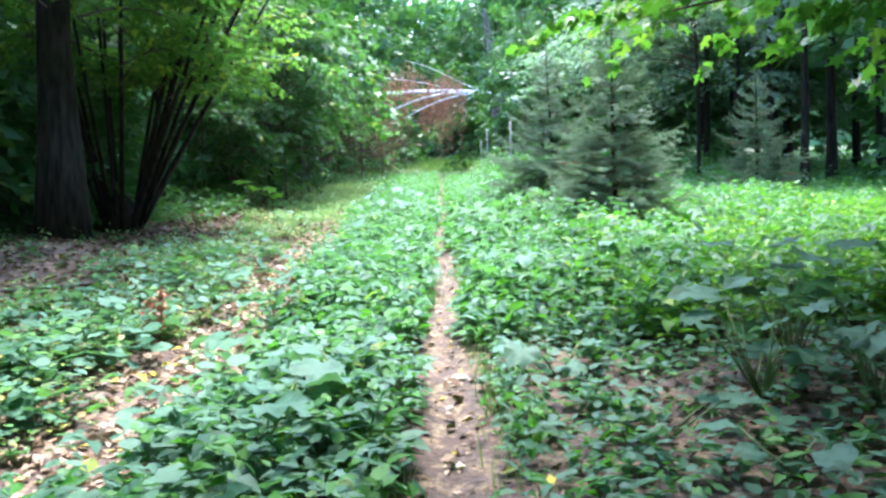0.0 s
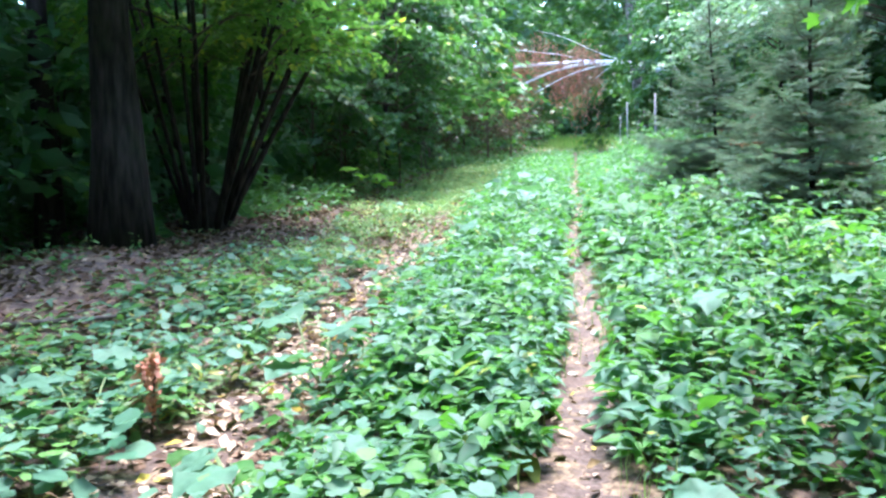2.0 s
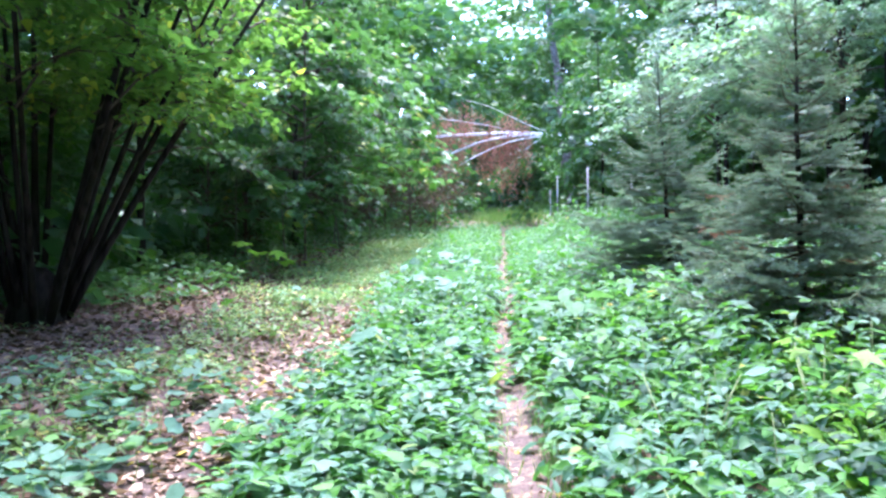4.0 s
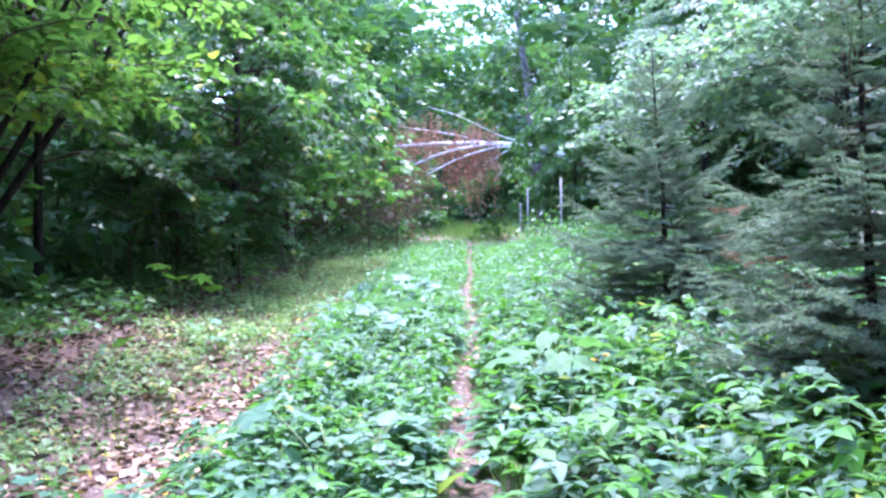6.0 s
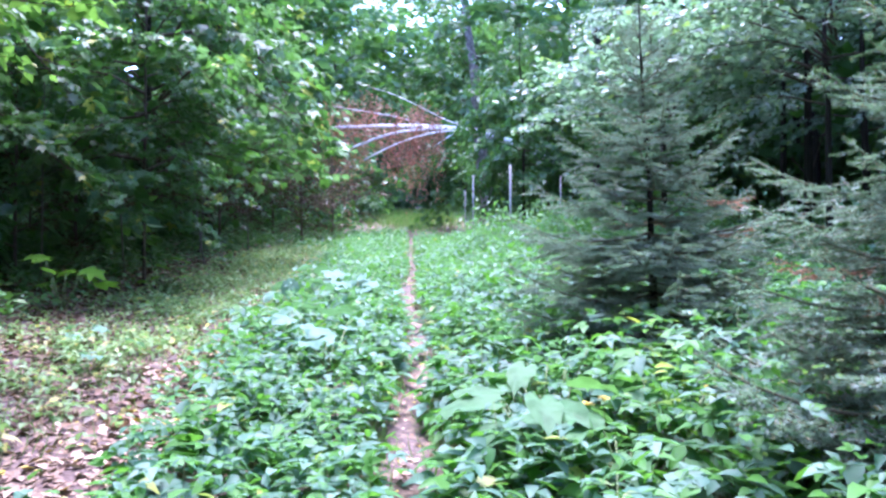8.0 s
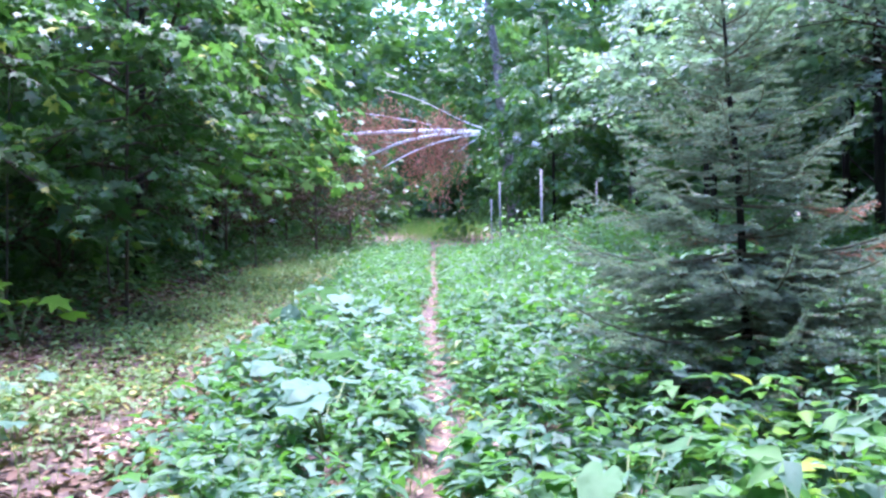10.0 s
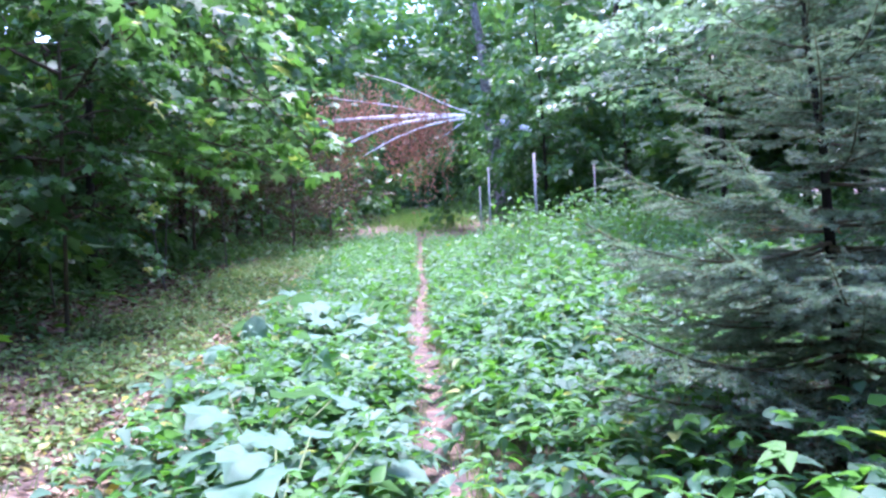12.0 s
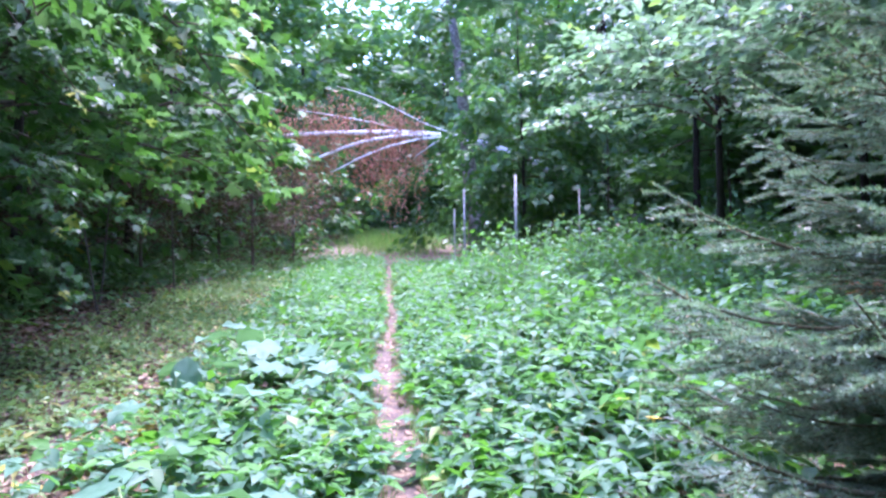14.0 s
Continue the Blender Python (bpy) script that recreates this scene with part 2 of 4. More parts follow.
LOBED = fan([(0.0, 0.0, 0), (0.46, 0.12, -0.02), (0.26, 0.34, 0.04), (0.5, 0.66, -0.05), (0.17, 0.62, 0.04), (0.0, 1.0, -0.08),
             (-0.17, 0.62, 0.04), (-0.5, 0.66, -0.05), (-0.26, 0.34, 0.04), (-0.46, 0.12, -0.02)], 0.35)
ROUND = fan([(0.0, 0.08, 0), (0.2, 0.0, 0.02), (0.42, 0.18, -0.02), (0.5, 0.45, 0.03), (0.38, 0.72, -0.03), (0.15, 0.92, 0.0), (0.0, 1.0, -0.06),
             (-0.17, 0.9, 0.02), (-0.4, 0.7, -0.04), (-0.5, 0.42, 0.03), (-0.4, 0.16, -0.02), (-0.18, 0.0, 0.02)], 0.4)
BLADE = (np.array([(-0.02, 0, 0), (0.02, 0, 0), (0.018, 0.55, -0.05), (-0.018, 0.55, -0.05), (0, 1, -0.28)]), np.array([(0, 1, 2), (0, 2, 3), (3, 2, 4)]))
CURLED = (np.array([(0, 0, 0), (-0.3, 0.5, 0.16), (0, 1, 0.1), (0.3, 0.5, 0.12), (0, 0.5, 0)]), np.array([(0, 4, 1), (1, 4, 2), (0, 3, 4), (3, 2, 4)]))
PIN = (np.array([(-0.06, 0, 0), (0.06, 0, 0), (0, 1, 0)]), np.array([(0, 1, 2)]))


def unit(a):
    return a / (np.linalg.norm(a, axis=-1, keepdims=True) + 1e-9)


def blades(shape, pos, way, up, size, wide=None):
    """Many leaf blades at once."""
    S, T = shape
    way = unit(way)
    side = unit(np.cross(way, up))
    nrm = np.cross(side, way)
    size = np.asarray(size, float)[:, None, None]
    w = 1.0 if wide is None else np.asarray(wide, float)[:, None, None]
    V = pos[:, None] + size * (w * S[None, :, :1] * side[:, None] + S[None, :, 1:2] * way[:, None] + S[None, :, 2:] * nrm[:, None])
    n, k = len(pos), len(S)
    return V.reshape(-1, 3), (T[None] + (np.arange(n) * k)[:, None, None]).reshape(-1, 3)


def part(name, me, parent, label="", at=None):
    ob = new(name, me)
    ob.parent = parent
    if at is not None:
        ob.matrix_basis = at
    if label:
        ob["label"] = label
    return ob


def thing(name, x, y, label, category, group="", kind="", z=None, turn=0.0):
    e = new(name)
    e.empty_display_size = 0.2
    e.matrix_basis = pose(x, y, float(gz(x, y)) if z is None else z, 0, 0, turn)
    return tagged(e, label, category, group, kind)


# ---- ground ----
def axis_lines(lo, hi, near, fine, far):
    a = np.arange(near[0], near[1] + 1e-6, fine)
    left = near[0] - np.cumsum(np.geomspace(fine * 1.5, far, 26))
    right = near[1] + np.cumsum(np.geomspace(fine * 1.5, far, 26))
    return np.clip(np.concatenate([left[::-1], a, right]), lo, hi)


gx = axis_lines(-1500, 1500, (-7, 9), 0.18, 420)
gy = axis_lines(-1500, 1500, (-2, 34), 0.22, 420)
GX, GY = np.meshgrid(gx, gy)
V = np.stack([GX, GY, gz(GX, GY)], -1).reshape(-1, 3)
nx, ny = len(gx), len(gy)
ii = (np.arange(ny - 1)[:, None] * nx + np.arange(nx - 1)[None]).ravel()
T = np.concatenate([np.stack([ii, ii + 1, ii + nx + 1], 1), np.stack([ii, ii + nx + 1, ii + nx], 1)])
tagged(new("ground", tri_mesh("ground", V, T, [SOIL], smooth=True)), "brown woodland soil strewn with old leaves, worn bare along the footpath", "ground", kind="structure")


# ---- far woods ----
def far_woods():
    m, nt, b, _ = node_mat("far_foliage")
    f = noise_tex(nt, 0.9, 8.0)
    col = mix_rgb(nt, (0.02, 0.06, 0.025), (0.085, 0.18, 0.06), steps(nt, f, 0.35, 0.68))
    nt.links.new(col, b.inputs["Base Color"])
    b.inputs["Roughness"].default_value = 0.8
    bump(nt, b, f, 1.0, 0.6)
    n, k = 260, 12
    a = np.linspace(0, 2 * np.pi, n, endpoint=False)
    top = 22 + 3 * np.sin(9 * a) + 2 * np.sin(23 * a + 1) + np.random.default_rng(3).normal(0, 1.2, n)
    V = []
    for j in range(k + 1):
        u = j / k
        R = 92 + 5 * np.sin(31 * a + j) * (0.3 + u) + np.random.default_rng(40 + j).normal(0, 1.3, n) + 7 * u * u
        x, y = R * np.sin(a), 25 + R * np.cos(a)
        V.append(np.stack([x, y, gz(x, y) - 0.5 + u * top], 1))
    V = np.concatenate(V)
    T = []
    for j in range(k):
        for i in range(n):
            p, q = j * n + i, j * n + (i + 1) % n
            T += [(p, q, q + n), (p, q + n, p + n)]
    tagged(new("backdrop", tri_mesh("backdrop", V, T, [m])), "dark green wall of distant woodland", "woodland", kind="structure")


far_woods()


# ---- boughs and trees ----
def bough_mesh(name, seed, length, shape, leaf, count, leaf_m, bark_m, droop=0.25, spread=0.42, flat=0.35, rad=0.02, hang=0.45, ruffle=0.55, twigs=True, tufts=0):
    """A leafy bough that grows along +x: a bent limb, side twigs and leaves in loose layers."""
    r = np.random.default_rng(seed)
    t = np.linspace(0, 1, 5)
    main = np.stack([t * length, 0.06 * length * np.sin(t * 3 + seed), length * (0.16 * np.sin(t * 2.2) - droop * t * t)], 1)
    pieces = [(*tube(main, rad * (1 - 0.85 * t), 5 if twigs else 3, False), 0)]
    ntw = 11
    P, W = [], []
    for i in range(ntw):
        u = 0.18 + 0.8 * i / (ntw - 1)
        base = np.array([np.interp(u, t, main[:, k]) for k in range(3)])
        side = -1 if i % 2 else 1
        a = side * r.uniform(0.5, 1.1) * (1 - 0.5 * u)
        tl = length * spread * (1.15 - 0.75 * u) * r.uniform(0.75, 1.2)
        d = np.array([math.cos(a), math.sin(a), r.normal(0.05, flat * 0.5)])
        s = np.linspace(0, 1, 3)
        if twigs:
            tw = base + s[:, None] * d * tl + np.stack([0 * s, 0 * s, -0.22 * tl * s * s], 1)
            pieces.append((*tube(tw, rad * 0.35 * (1 - 0.8 * s), 3, False), 0))
        m = max(3, int(count * tl / (length * spread * ntw * 0.8)))
        q = r.uniform(0.1, 1.03, m)
        if tufts:
            q = np.ceil(q * tufts) / tufts + r.normal(0, 0.04, m)
        P.append(base + q[:, None] * d * tl + np.stack([0 * q, 0 * q, -0.22 * tl * q * q], 1) + r.normal(0, 0.02 if tufts else 0.035, (m, 3)) * length * np.array([1, 1, flat * 1.6]))
        side2 = r.choice([-1, 1], m)
        ang = a + side2 * r.uniform(0.2, 1.3, m)
        W.append(np.stack([np.cos(ang), np.sin(ang), r.normal(-hang, 0.35, m)], 1))
    P, W = np.concatenate(P), np.concatenate(W)
    up = unit(np.array([0, 0, 1.0]) + r.normal(0, ruffle, P.shape))
    pieces.append((*blades(shape, P, W, up, leaf * r.uniform(0.65, 1.25, len(P))), 1))
    V, T, S = join(pieces)
    return tri_mesh(name, V, T, [bark_m, leaf_m], S)


def trunk_mesh(name, height, r0, r1, bark_m, lean=(0, 0), seed=0, sides=10, flare=1.35, sink=0.25, ridges=0.0):
    r = np.random.default_rng(seed)
    n = 12
    t = np.linspace(0, 1, n)
    wob = np.cumsum(r.normal(0, 0.012 * height / n * 4, (n, 2)), 0)
    P = np.stack([lean[0] * t + wob[:, 0] * t, lean[1] * t + wob[:, 1] * t, -sink + t * (height + sink)], 1)
    P[:2, :2] *= 0.3
    R = r0 + (r1 - r0) * t ** 0.8
    R[0] *= flare
    R[1] *= 1 + (flare - 1) * 0.2
    V, T = tube(P, R, sides)
    V = V + (np.sin(V[:, :1] * 23 + V[:, 2:] * 3) * np.array([[0.05, 0.05, 0]]) * r0)
    if ridges:
        a = np.arctan2(V[:, 1], V[:, 0])
        wave = np.sin(11 * a + 1.6 * np.sin(1.7 * V[:, 2])) + 0.6 * np.sin(17 * a - 2.1 * V[:, 2])
        V[:, :2] *= 1 + ridges * wave[:, None]
    return tri_mesh(name, V, T, [bark_m], smooth=True), P


def dress(tree, P, boughs, n, h0, reach, seed, rise=(5, 35), shape="round", name="bough"):
    """Set n boughs round the trunk line P, from the height h0 up."""
    r = np.random.default_rng(seed)
    H = P[-1, 2]
    for i in range(n):
        u = (i + r.uniform(0, 0.9)) / n
        h = h0 + (H * 0.99 - h0) * u
        x, y = np.interp(h, P[:, 2], P[:, 0]), np.interp(h, P[:, 2], P[:, 1])
        prof = (math.sin(min(1, 0.22 + 0.9 * u) * math.pi) ** 0.6) if shape == "round" else 1.05 - 0.8 * u
        s = reach * max(0.3, prof) * r.uniform(0.75, 1.15)
        az = i * 137.5 + r.uniform(-25, 25)
        m = pose(x, y, h, 0, -r.uniform(*rise) - 25 * u, az) @ pose(0, 0, 0, r.uniform(-20, 20), 0, 0) @ Matrix.Scale(s, 4)
        part(name, boughs[int(r.integers(len(boughs)))], tree, at=m)


def tree(name, x, y, height, r0, boughs, n, h0, reach, bark_m, label, seed, category="tree", lean=(0, 0), group="", rise=(5, 35), shape="round", sides=10, ridges=0.0):
    e = thing(name, x, y, label, category, group)
    me, P = trunk_mesh("trunk", height, r0, max(0.015, r0 * 0.12), bark_m, lean, seed, sides, ridges=ridges)
    part("trunk", me, e)
    dress(e, P, boughs, n, h0, reach, seed + 1, rise, shape)
    return e


B_MAPLE = [bough_mesh("maple_bough", s, 1.0, LOBED, 0.074, 210, MAPLE, TWIG, 0.45, flat=0.3, rad=0.012, hang=0.7, ruffle=0.4, tufts=4) for s in (1, 2, 3)]
B_HAZEL = [bough_mesh("hazel_bough", s, 1.0, OVATE, 0.085, 170, HAZEL, TWIG, 0.35, rad=0.012) for s in (4, 5, 6)]
B_BEECH = [bough_mesh("hornbeam_bough", s, 1.0, OVATE, 0.052, 400, BEECH, TWIG, 0.3, spread=0.5, flat=0.16, rad=0.008, hang=0.25, ruffle=0.4, tufts=6) for s in (7, 8, 9)]
B_WOOD = [bough_mesh("wood_bough", s, 1.0, DIAMOND, 0.115, 190, WOOD_LEAF, TWIG, 0.4, spread=0.5, flat=0.7, rad=0.008, hang=0.7, ruffle=0.9, twigs=False) for s in (10, 11, 12)]
B_SHRUB = [bough_mesh("shrub_bough", s, 1.0, DIAMOND, 0.145, 135, WOOD_LEAF, TWIG, 0.4, spread=0.5, flat=0.7, rad=0.008, hang=0.7, ruffle=0.9, twigs=False) for s in (15, 16)]
B_OVER = [bough_mesh("overhanging_bough", s, 1.0, LOBED, 0.115, 80, OVER_LEAF, TWIG, 0.4, flat=0.35, rad=0.008, hang=0.6) for s in (17, 18, 19)]
B_BROWN = [bough_mesh("withered_bough", s, 1.0, DIAMOND, 0.06, 190, WITHERED, TWIG, 0.35, flat=0.5, rad=0.01) for s in (13, 14)]

# the wood on both sides and at the end of the ride: one tall tree and one shrub, copied
r = np.random.default_rng(21)
WOOD, UNDER = "trees of the surrounding wood", "shrubs of the dark undergrowth"
tall = tree("wood_tree", -9.4, 30.0, 17.0, 0.15, B_WOOD, 30, 1.2, 4.2, BARK, "tall broadleaf forest tree with a dense dark green crown", 31, group=WOOD)
tall_b = tree("wood_tree", 10.0, 27.0, 15.0, 0.11, B_WOOD, 30, 0.8, 4.0, BARK, "tall broadleaf forest tree with a dense dark green crown", 33, group=WOOD)
shrub = tree("shrub", -8.0, 36.0, 3.4, 0.03, B_SHRUB, 15, 0.1, 2.2, TWIG, "dense dark green shrub of the undergrowth", 35, "shrub", group=UNDER, rise=(-5, 40))
spots = [(x + r.uniform(-0.8, 0.8), y) for x, y in ((-10.6, 4), (-10.6, 10), (-10.1, 16.5), (-10.1, 23), (-9.2, 37), (8.6, 33.5))] + [(11.6 + r.uniform(-0.8, 0.8), y) for y in (4, 9.5, 15, 21, 33)]
spots += [(x, y + r.uniform(-1.5, 1.5)) for y in (3, 10, 17, 24, 31, 38) for x in (-14.5, 15.0)]
spots += [(-5.8, 34), (-8.0, 40), (6.8, 36), (8.5, 42), (-7, 47), (7, 48), (-5.6, 53), (6.0, 55), (-10, 56), (11, 58), (-2.8, 62), (4.2, 64), (-7, 66), (8.5, 67), (0.6, 78), (11.0, 30.0), (11.4, 26.2), (12.5, 24), (1.4, 66), (-4.5, 76), (5.5, 79), (-5.2, 44.5), (8.2, 47.5), (-3.9, 49.5), (-1.6, 69), (2.6, 71), (-3.4, 58), (3.6, 60), (3.9, 56)]
# unseen trees behind the start, added to close the wood there
spots += [(-6, -6), (6.5, -7), (0, -15), (-12, -4), (12, -4)]
for k, (x, y) in enumerate(spots):
    copy_thing(tall if k % 2 else tall_b, pose(x, y, float(gz(x, y)), 0, 0, r.uniform(0, 360)) @ Matrix.Scale(r.uniform(0.88, 1.2), 4))
low = [(-8.0 + r.uniform(-0.8, 0.8), y) for y in np.arange(6, 34, 3.0)] + [(8.9 + r.uniform(-0.8, 0.8), y) for y in np.arange(29.5, 36, 3.0)]
# (-7.4, 5.5), (-6.6, 3.0), (-8.6, 7.6): unseen shrubs added to block light from the left
low += [(12 + r.uniform(-0.8, 0.8), y) for y in np.arange(8, 20, 3.2)] + [(-12.0, y) for y in (9, 14, 19, 25)] + [(-17, y) for y in (6, 12, 18, 24, 30)] + [(-7.4, 5.5), (-6.6, 3.0), (-8.6, 7.6), (-7.2, 12.6), (-6.9, 14.6), (-7.8, 10.4)] + [(17.5, y) for y in (9, 15, 21, 27)]
# the last three shrubs are out of view, added to shade the near right
low += [(-4.6, 31), (-4.2, 35), (-3.6, 39), (-3.4, 44), (-3.2, 49), (-2.8, 55), (4.3, 34.5), (4.4, 39), (4.2, 44), (4.0, 49), (3.4, 55), (-1.8, 60), (0.4, 62), (2.4, 60), (5.4, 31), (7.6, 29), (-6.2, 26), (-6.4, 29), (4.3, 32.4), (-6.0, 20.2), (-6.3, 23.4), (4.7, 2.0), (5.7, 4.0), (3.6, -1.0)]
for x, y in low:
    copy_thing(shrub, pose(x, y, float(gz(x, y)), 0, 0, r.uniform(0, 360)) @ Matrix.Scale(r.uniform(0.8, 1.25), 4))

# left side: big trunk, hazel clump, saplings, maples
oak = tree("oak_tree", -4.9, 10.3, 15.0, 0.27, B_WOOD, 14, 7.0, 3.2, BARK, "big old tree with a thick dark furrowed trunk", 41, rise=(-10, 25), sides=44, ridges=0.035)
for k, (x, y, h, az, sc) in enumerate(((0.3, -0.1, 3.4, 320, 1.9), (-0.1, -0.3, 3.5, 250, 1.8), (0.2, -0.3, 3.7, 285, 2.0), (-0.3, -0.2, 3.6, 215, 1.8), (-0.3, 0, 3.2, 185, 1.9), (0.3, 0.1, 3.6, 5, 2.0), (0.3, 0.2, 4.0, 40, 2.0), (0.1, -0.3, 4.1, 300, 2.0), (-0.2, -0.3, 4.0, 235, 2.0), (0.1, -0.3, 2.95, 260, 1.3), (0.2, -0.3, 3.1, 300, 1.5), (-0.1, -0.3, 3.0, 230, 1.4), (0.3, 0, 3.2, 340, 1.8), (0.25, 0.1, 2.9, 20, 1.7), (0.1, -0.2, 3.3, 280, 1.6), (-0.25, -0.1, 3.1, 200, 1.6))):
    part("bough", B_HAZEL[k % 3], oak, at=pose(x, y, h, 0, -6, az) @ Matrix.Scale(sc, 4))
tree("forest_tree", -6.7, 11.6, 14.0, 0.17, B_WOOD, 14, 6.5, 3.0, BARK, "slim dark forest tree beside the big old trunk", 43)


def hazel_clump(x, y):
    e = thing("hazel_bush", x, y, "tall hazel bush with many dark stems fanning out of one stool", "bush")
    r = np.random.default_rng(50)
    for i in range(21):
        az, out = i * 137.5, r.uniform(0.8, 3.0)
        H = r.uniform(4.2, 6.2)
        if i >= 17:
            az, out, H = -65 + 32 * (i - 17), r.uniform(2.6, 3.6), r.uniform(4.6, 5.8)
        t = np.linspace(0, 1, 9)
        d = np.array([math.cos(radians(az)), math.sin(radians(az))])
        P = np.stack([d[0] * (0.16 + out * t ** 1.05), d[1] * (0.16 + out * t ** 1.05), -0.2 + (H + 0.2) * t], 1)
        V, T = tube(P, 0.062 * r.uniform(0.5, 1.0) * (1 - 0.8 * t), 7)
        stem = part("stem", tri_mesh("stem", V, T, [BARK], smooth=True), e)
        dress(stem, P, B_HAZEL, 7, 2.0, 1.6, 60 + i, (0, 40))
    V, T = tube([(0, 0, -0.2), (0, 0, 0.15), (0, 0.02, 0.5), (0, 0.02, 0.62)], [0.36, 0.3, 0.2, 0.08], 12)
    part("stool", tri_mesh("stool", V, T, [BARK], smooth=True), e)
    return e


hazel_clump(-5.2, 12.9)
EDGE = "young trees along the ride"
sapling = tree("maple_sapling", -3.75, 19.2, 5.5, 0.024, B_MAPLE, 34, 1.3, 1.9, TWIG, "slender young maple with hanging lobed leaves", 71, group=EDGE, rise=(-22, 14))
for k in range(9):
    part("bough", B_MAPLE[k % 3], sapling, at=pose(0, 0, 1.1 + 0.28 * k, 0, -4 - 5 * (k % 2), -75 + 47 * (k % 4)) @ Matrix.Scale(1.05 + 0.15 * (k % 3), 4))
tree("maple_tree", -6.1, 17.4, 8.5, 0.08, B_MAPLE, 34, 1.9, 2.8, BARK, "young maple with layered lobed leaves over the ride edge", 73, group=EDGE, rise=(-22, 14))
tree("maple_tree", -4.8, 22.5, 9.5, 0.08, B_MAPLE, 44, 2.0, 3.3, BARK, "young maple with layered lobed leaves over the ride edge", 75, group=EDGE, rise=(-22, 14))
tree("maple_tree", -4.8, 27.0, 10.0, 0.09, B_MAPLE, 34, 1.9, 2.9, BARK, "young maple with layered lobed leaves over the ride edge", 77, group=EDGE, rise=(-22, 14))
tree("maple_tree", -7.4, 15.6, 9.0, 0.11, B_MAPLE, 28, 1.7, 2.5, BARK, "young maple with layered lobed leaves over the ride edge", 79, group=EDGE, rise=(-22, 14))

# right side: hornbeams with pale layered leaves, and the maple whose bough hangs over the path
HB = "hornbeams on the ride edge"
spray = tree("hornbeam", 5.2, 24.0, 7.4, 0.08, B_BEECH, 16, 4.4, 2.2, BARK, "dark-trunked hornbeam with pale layered sprays of leaves", 81, group=HB, rise=(-30, 2))
for k in range(16):
    az = 195 + 9 * k + 6 * (k % 3)
    part("bough", B_BEECH[k % 3], spray, at=pose(0, 0, 2.6 + 0.09 * k + 0.25 * (k % 2), 0, -8 - 4 * (k % 3), az) @ Matrix.Scale(2.7 + 0.35 * (k % 3), 4))
# added tree, crown out of view, to shade the floor round the hazel
tree("forest_tree", -6.0, 12.2, 12.0, 0.14, B_HAZEL, 55, 6.0, 3.2, BARK, "unseen forest tree added to shade the floor round the hazel", 113, rise=(0, 20))
tree("hornbeam", 8.2, 21.8, 8.4, 0.09, B_BEECH, 24, 2.4, 3.2, BARK, "dark-trunked hornbeam with pale layered sprays of leaves", 83, group=HB, rise=(-30, 2))
tree("hornbeam", 3.35, 31.2, 6.4, 0.06, B_WOOD, 36, 1.5, 2.2, BARK, "hornbeam with dark green leaves beside the fallen birch", 85, group=HB, rise=(-30, 2))
far_spray = tree("hornbeam", 6.4, 19.8, 6.6, 0.07, B_BEECH, 10, 4.2, 1.9, BARK, "dark-trunked hornbeam with pale layered sprays of leaves", 115, group=HB, rise=(-30, 2))
for k in range(14):
    part("bough", B_BEECH[k % 3], far_spray, at=pose(0, 0, 2.8 + 0.1 * k + 0.2 * (k % 2), 0, -6 - 4 * (k % 3), 135 + 10 * k + 5 * (k % 3)) @ Matrix.Scale(2.4 + 0.3 * (k % 3), 4))
tree("hornbeam", 6.6, 28.4, 10.0, 0.10, B_BEECH, 26, 2.6, 3.0, BARK, "dark-trunked hornbeam with pale layered sprays of leaves", 87, group=HB, rise=(-30, 2))
# unseen trees added near the start; their crowns only cast shade
shade = tree("forest_tree", 3.7, 0.4, 11.0, 0.16, B_HAZEL, 70, 2.9, 3.2, BARK, "unseen forest tree added to shade the start of the footpath", 97, rise=(0, 25))
tree("forest_tree", 2.3, 1.8, 12.0, 0.15, B_WOOD, 90, 4.4, 3.8, BARK, "unseen forest tree added to shade the start of the footpath", 107, rise=(0, 20))
tree("forest_tree", -5.9, 1.6, 12.0, 0.16, B_HAZEL, 30, 4.4, 3.2, BARK, "unseen forest tree added to shade the start of the footpath", 98, rise=(0, 25))
# low limbs out of view, added to thicken that shade
r = np.random.default_rng(99)
for k in range(9):
    az = 20 + 18 * k
    d = np.array([math.cos(radians(az)), math.sin(radians(az))])
    V, T = tube([(0, 0, 2.5), (d[0] * 1.4, d[1] * 1.4, 3.0), (d[0] * 3.0, d[1] * 3.0, 3.3)], [0.05, 0.035, 0.01], 6)
    limb = part("limb", tri_mesh("limb", V, T, [TWIG], smooth=True), shade)
    for q in (0.9, 1.4, 1.9, 2.4):
        part("bough", B_HAZEL[k % 3], limb, at=pose(d[0] * q, d[1] * q, 2.85 + 0.15 * q, 0, r.uniform(-12, 0), az + r.uniform(-70, 70)) @ Matrix.Scale(1.9, 4))
# four more unseen trees, added to darken the ground near the start
tree("forest_tree", 2.4, -2.4, 12.0, 0.15, B_WOOD, 70, 3.6, 4.6, BARK, "unseen forest tree added to shade the start of the footpath", 101, rise=(-5, 20))
tree("forest_tree", 6.4, 6.6, 12.0, 0.15, B_WOOD, 24, 5.6, 3.6, BARK, "unseen forest tree added to shade the start of the footpath", 111, rise=(-5, 20))
tree("forest_tree", 7.0, 2.0, 12.0, 0.15, B_WOOD, 40, 3.2, 4.2, BARK, "unseen forest tree added to shade the start of the footpath", 103, rise=(-5, 20))
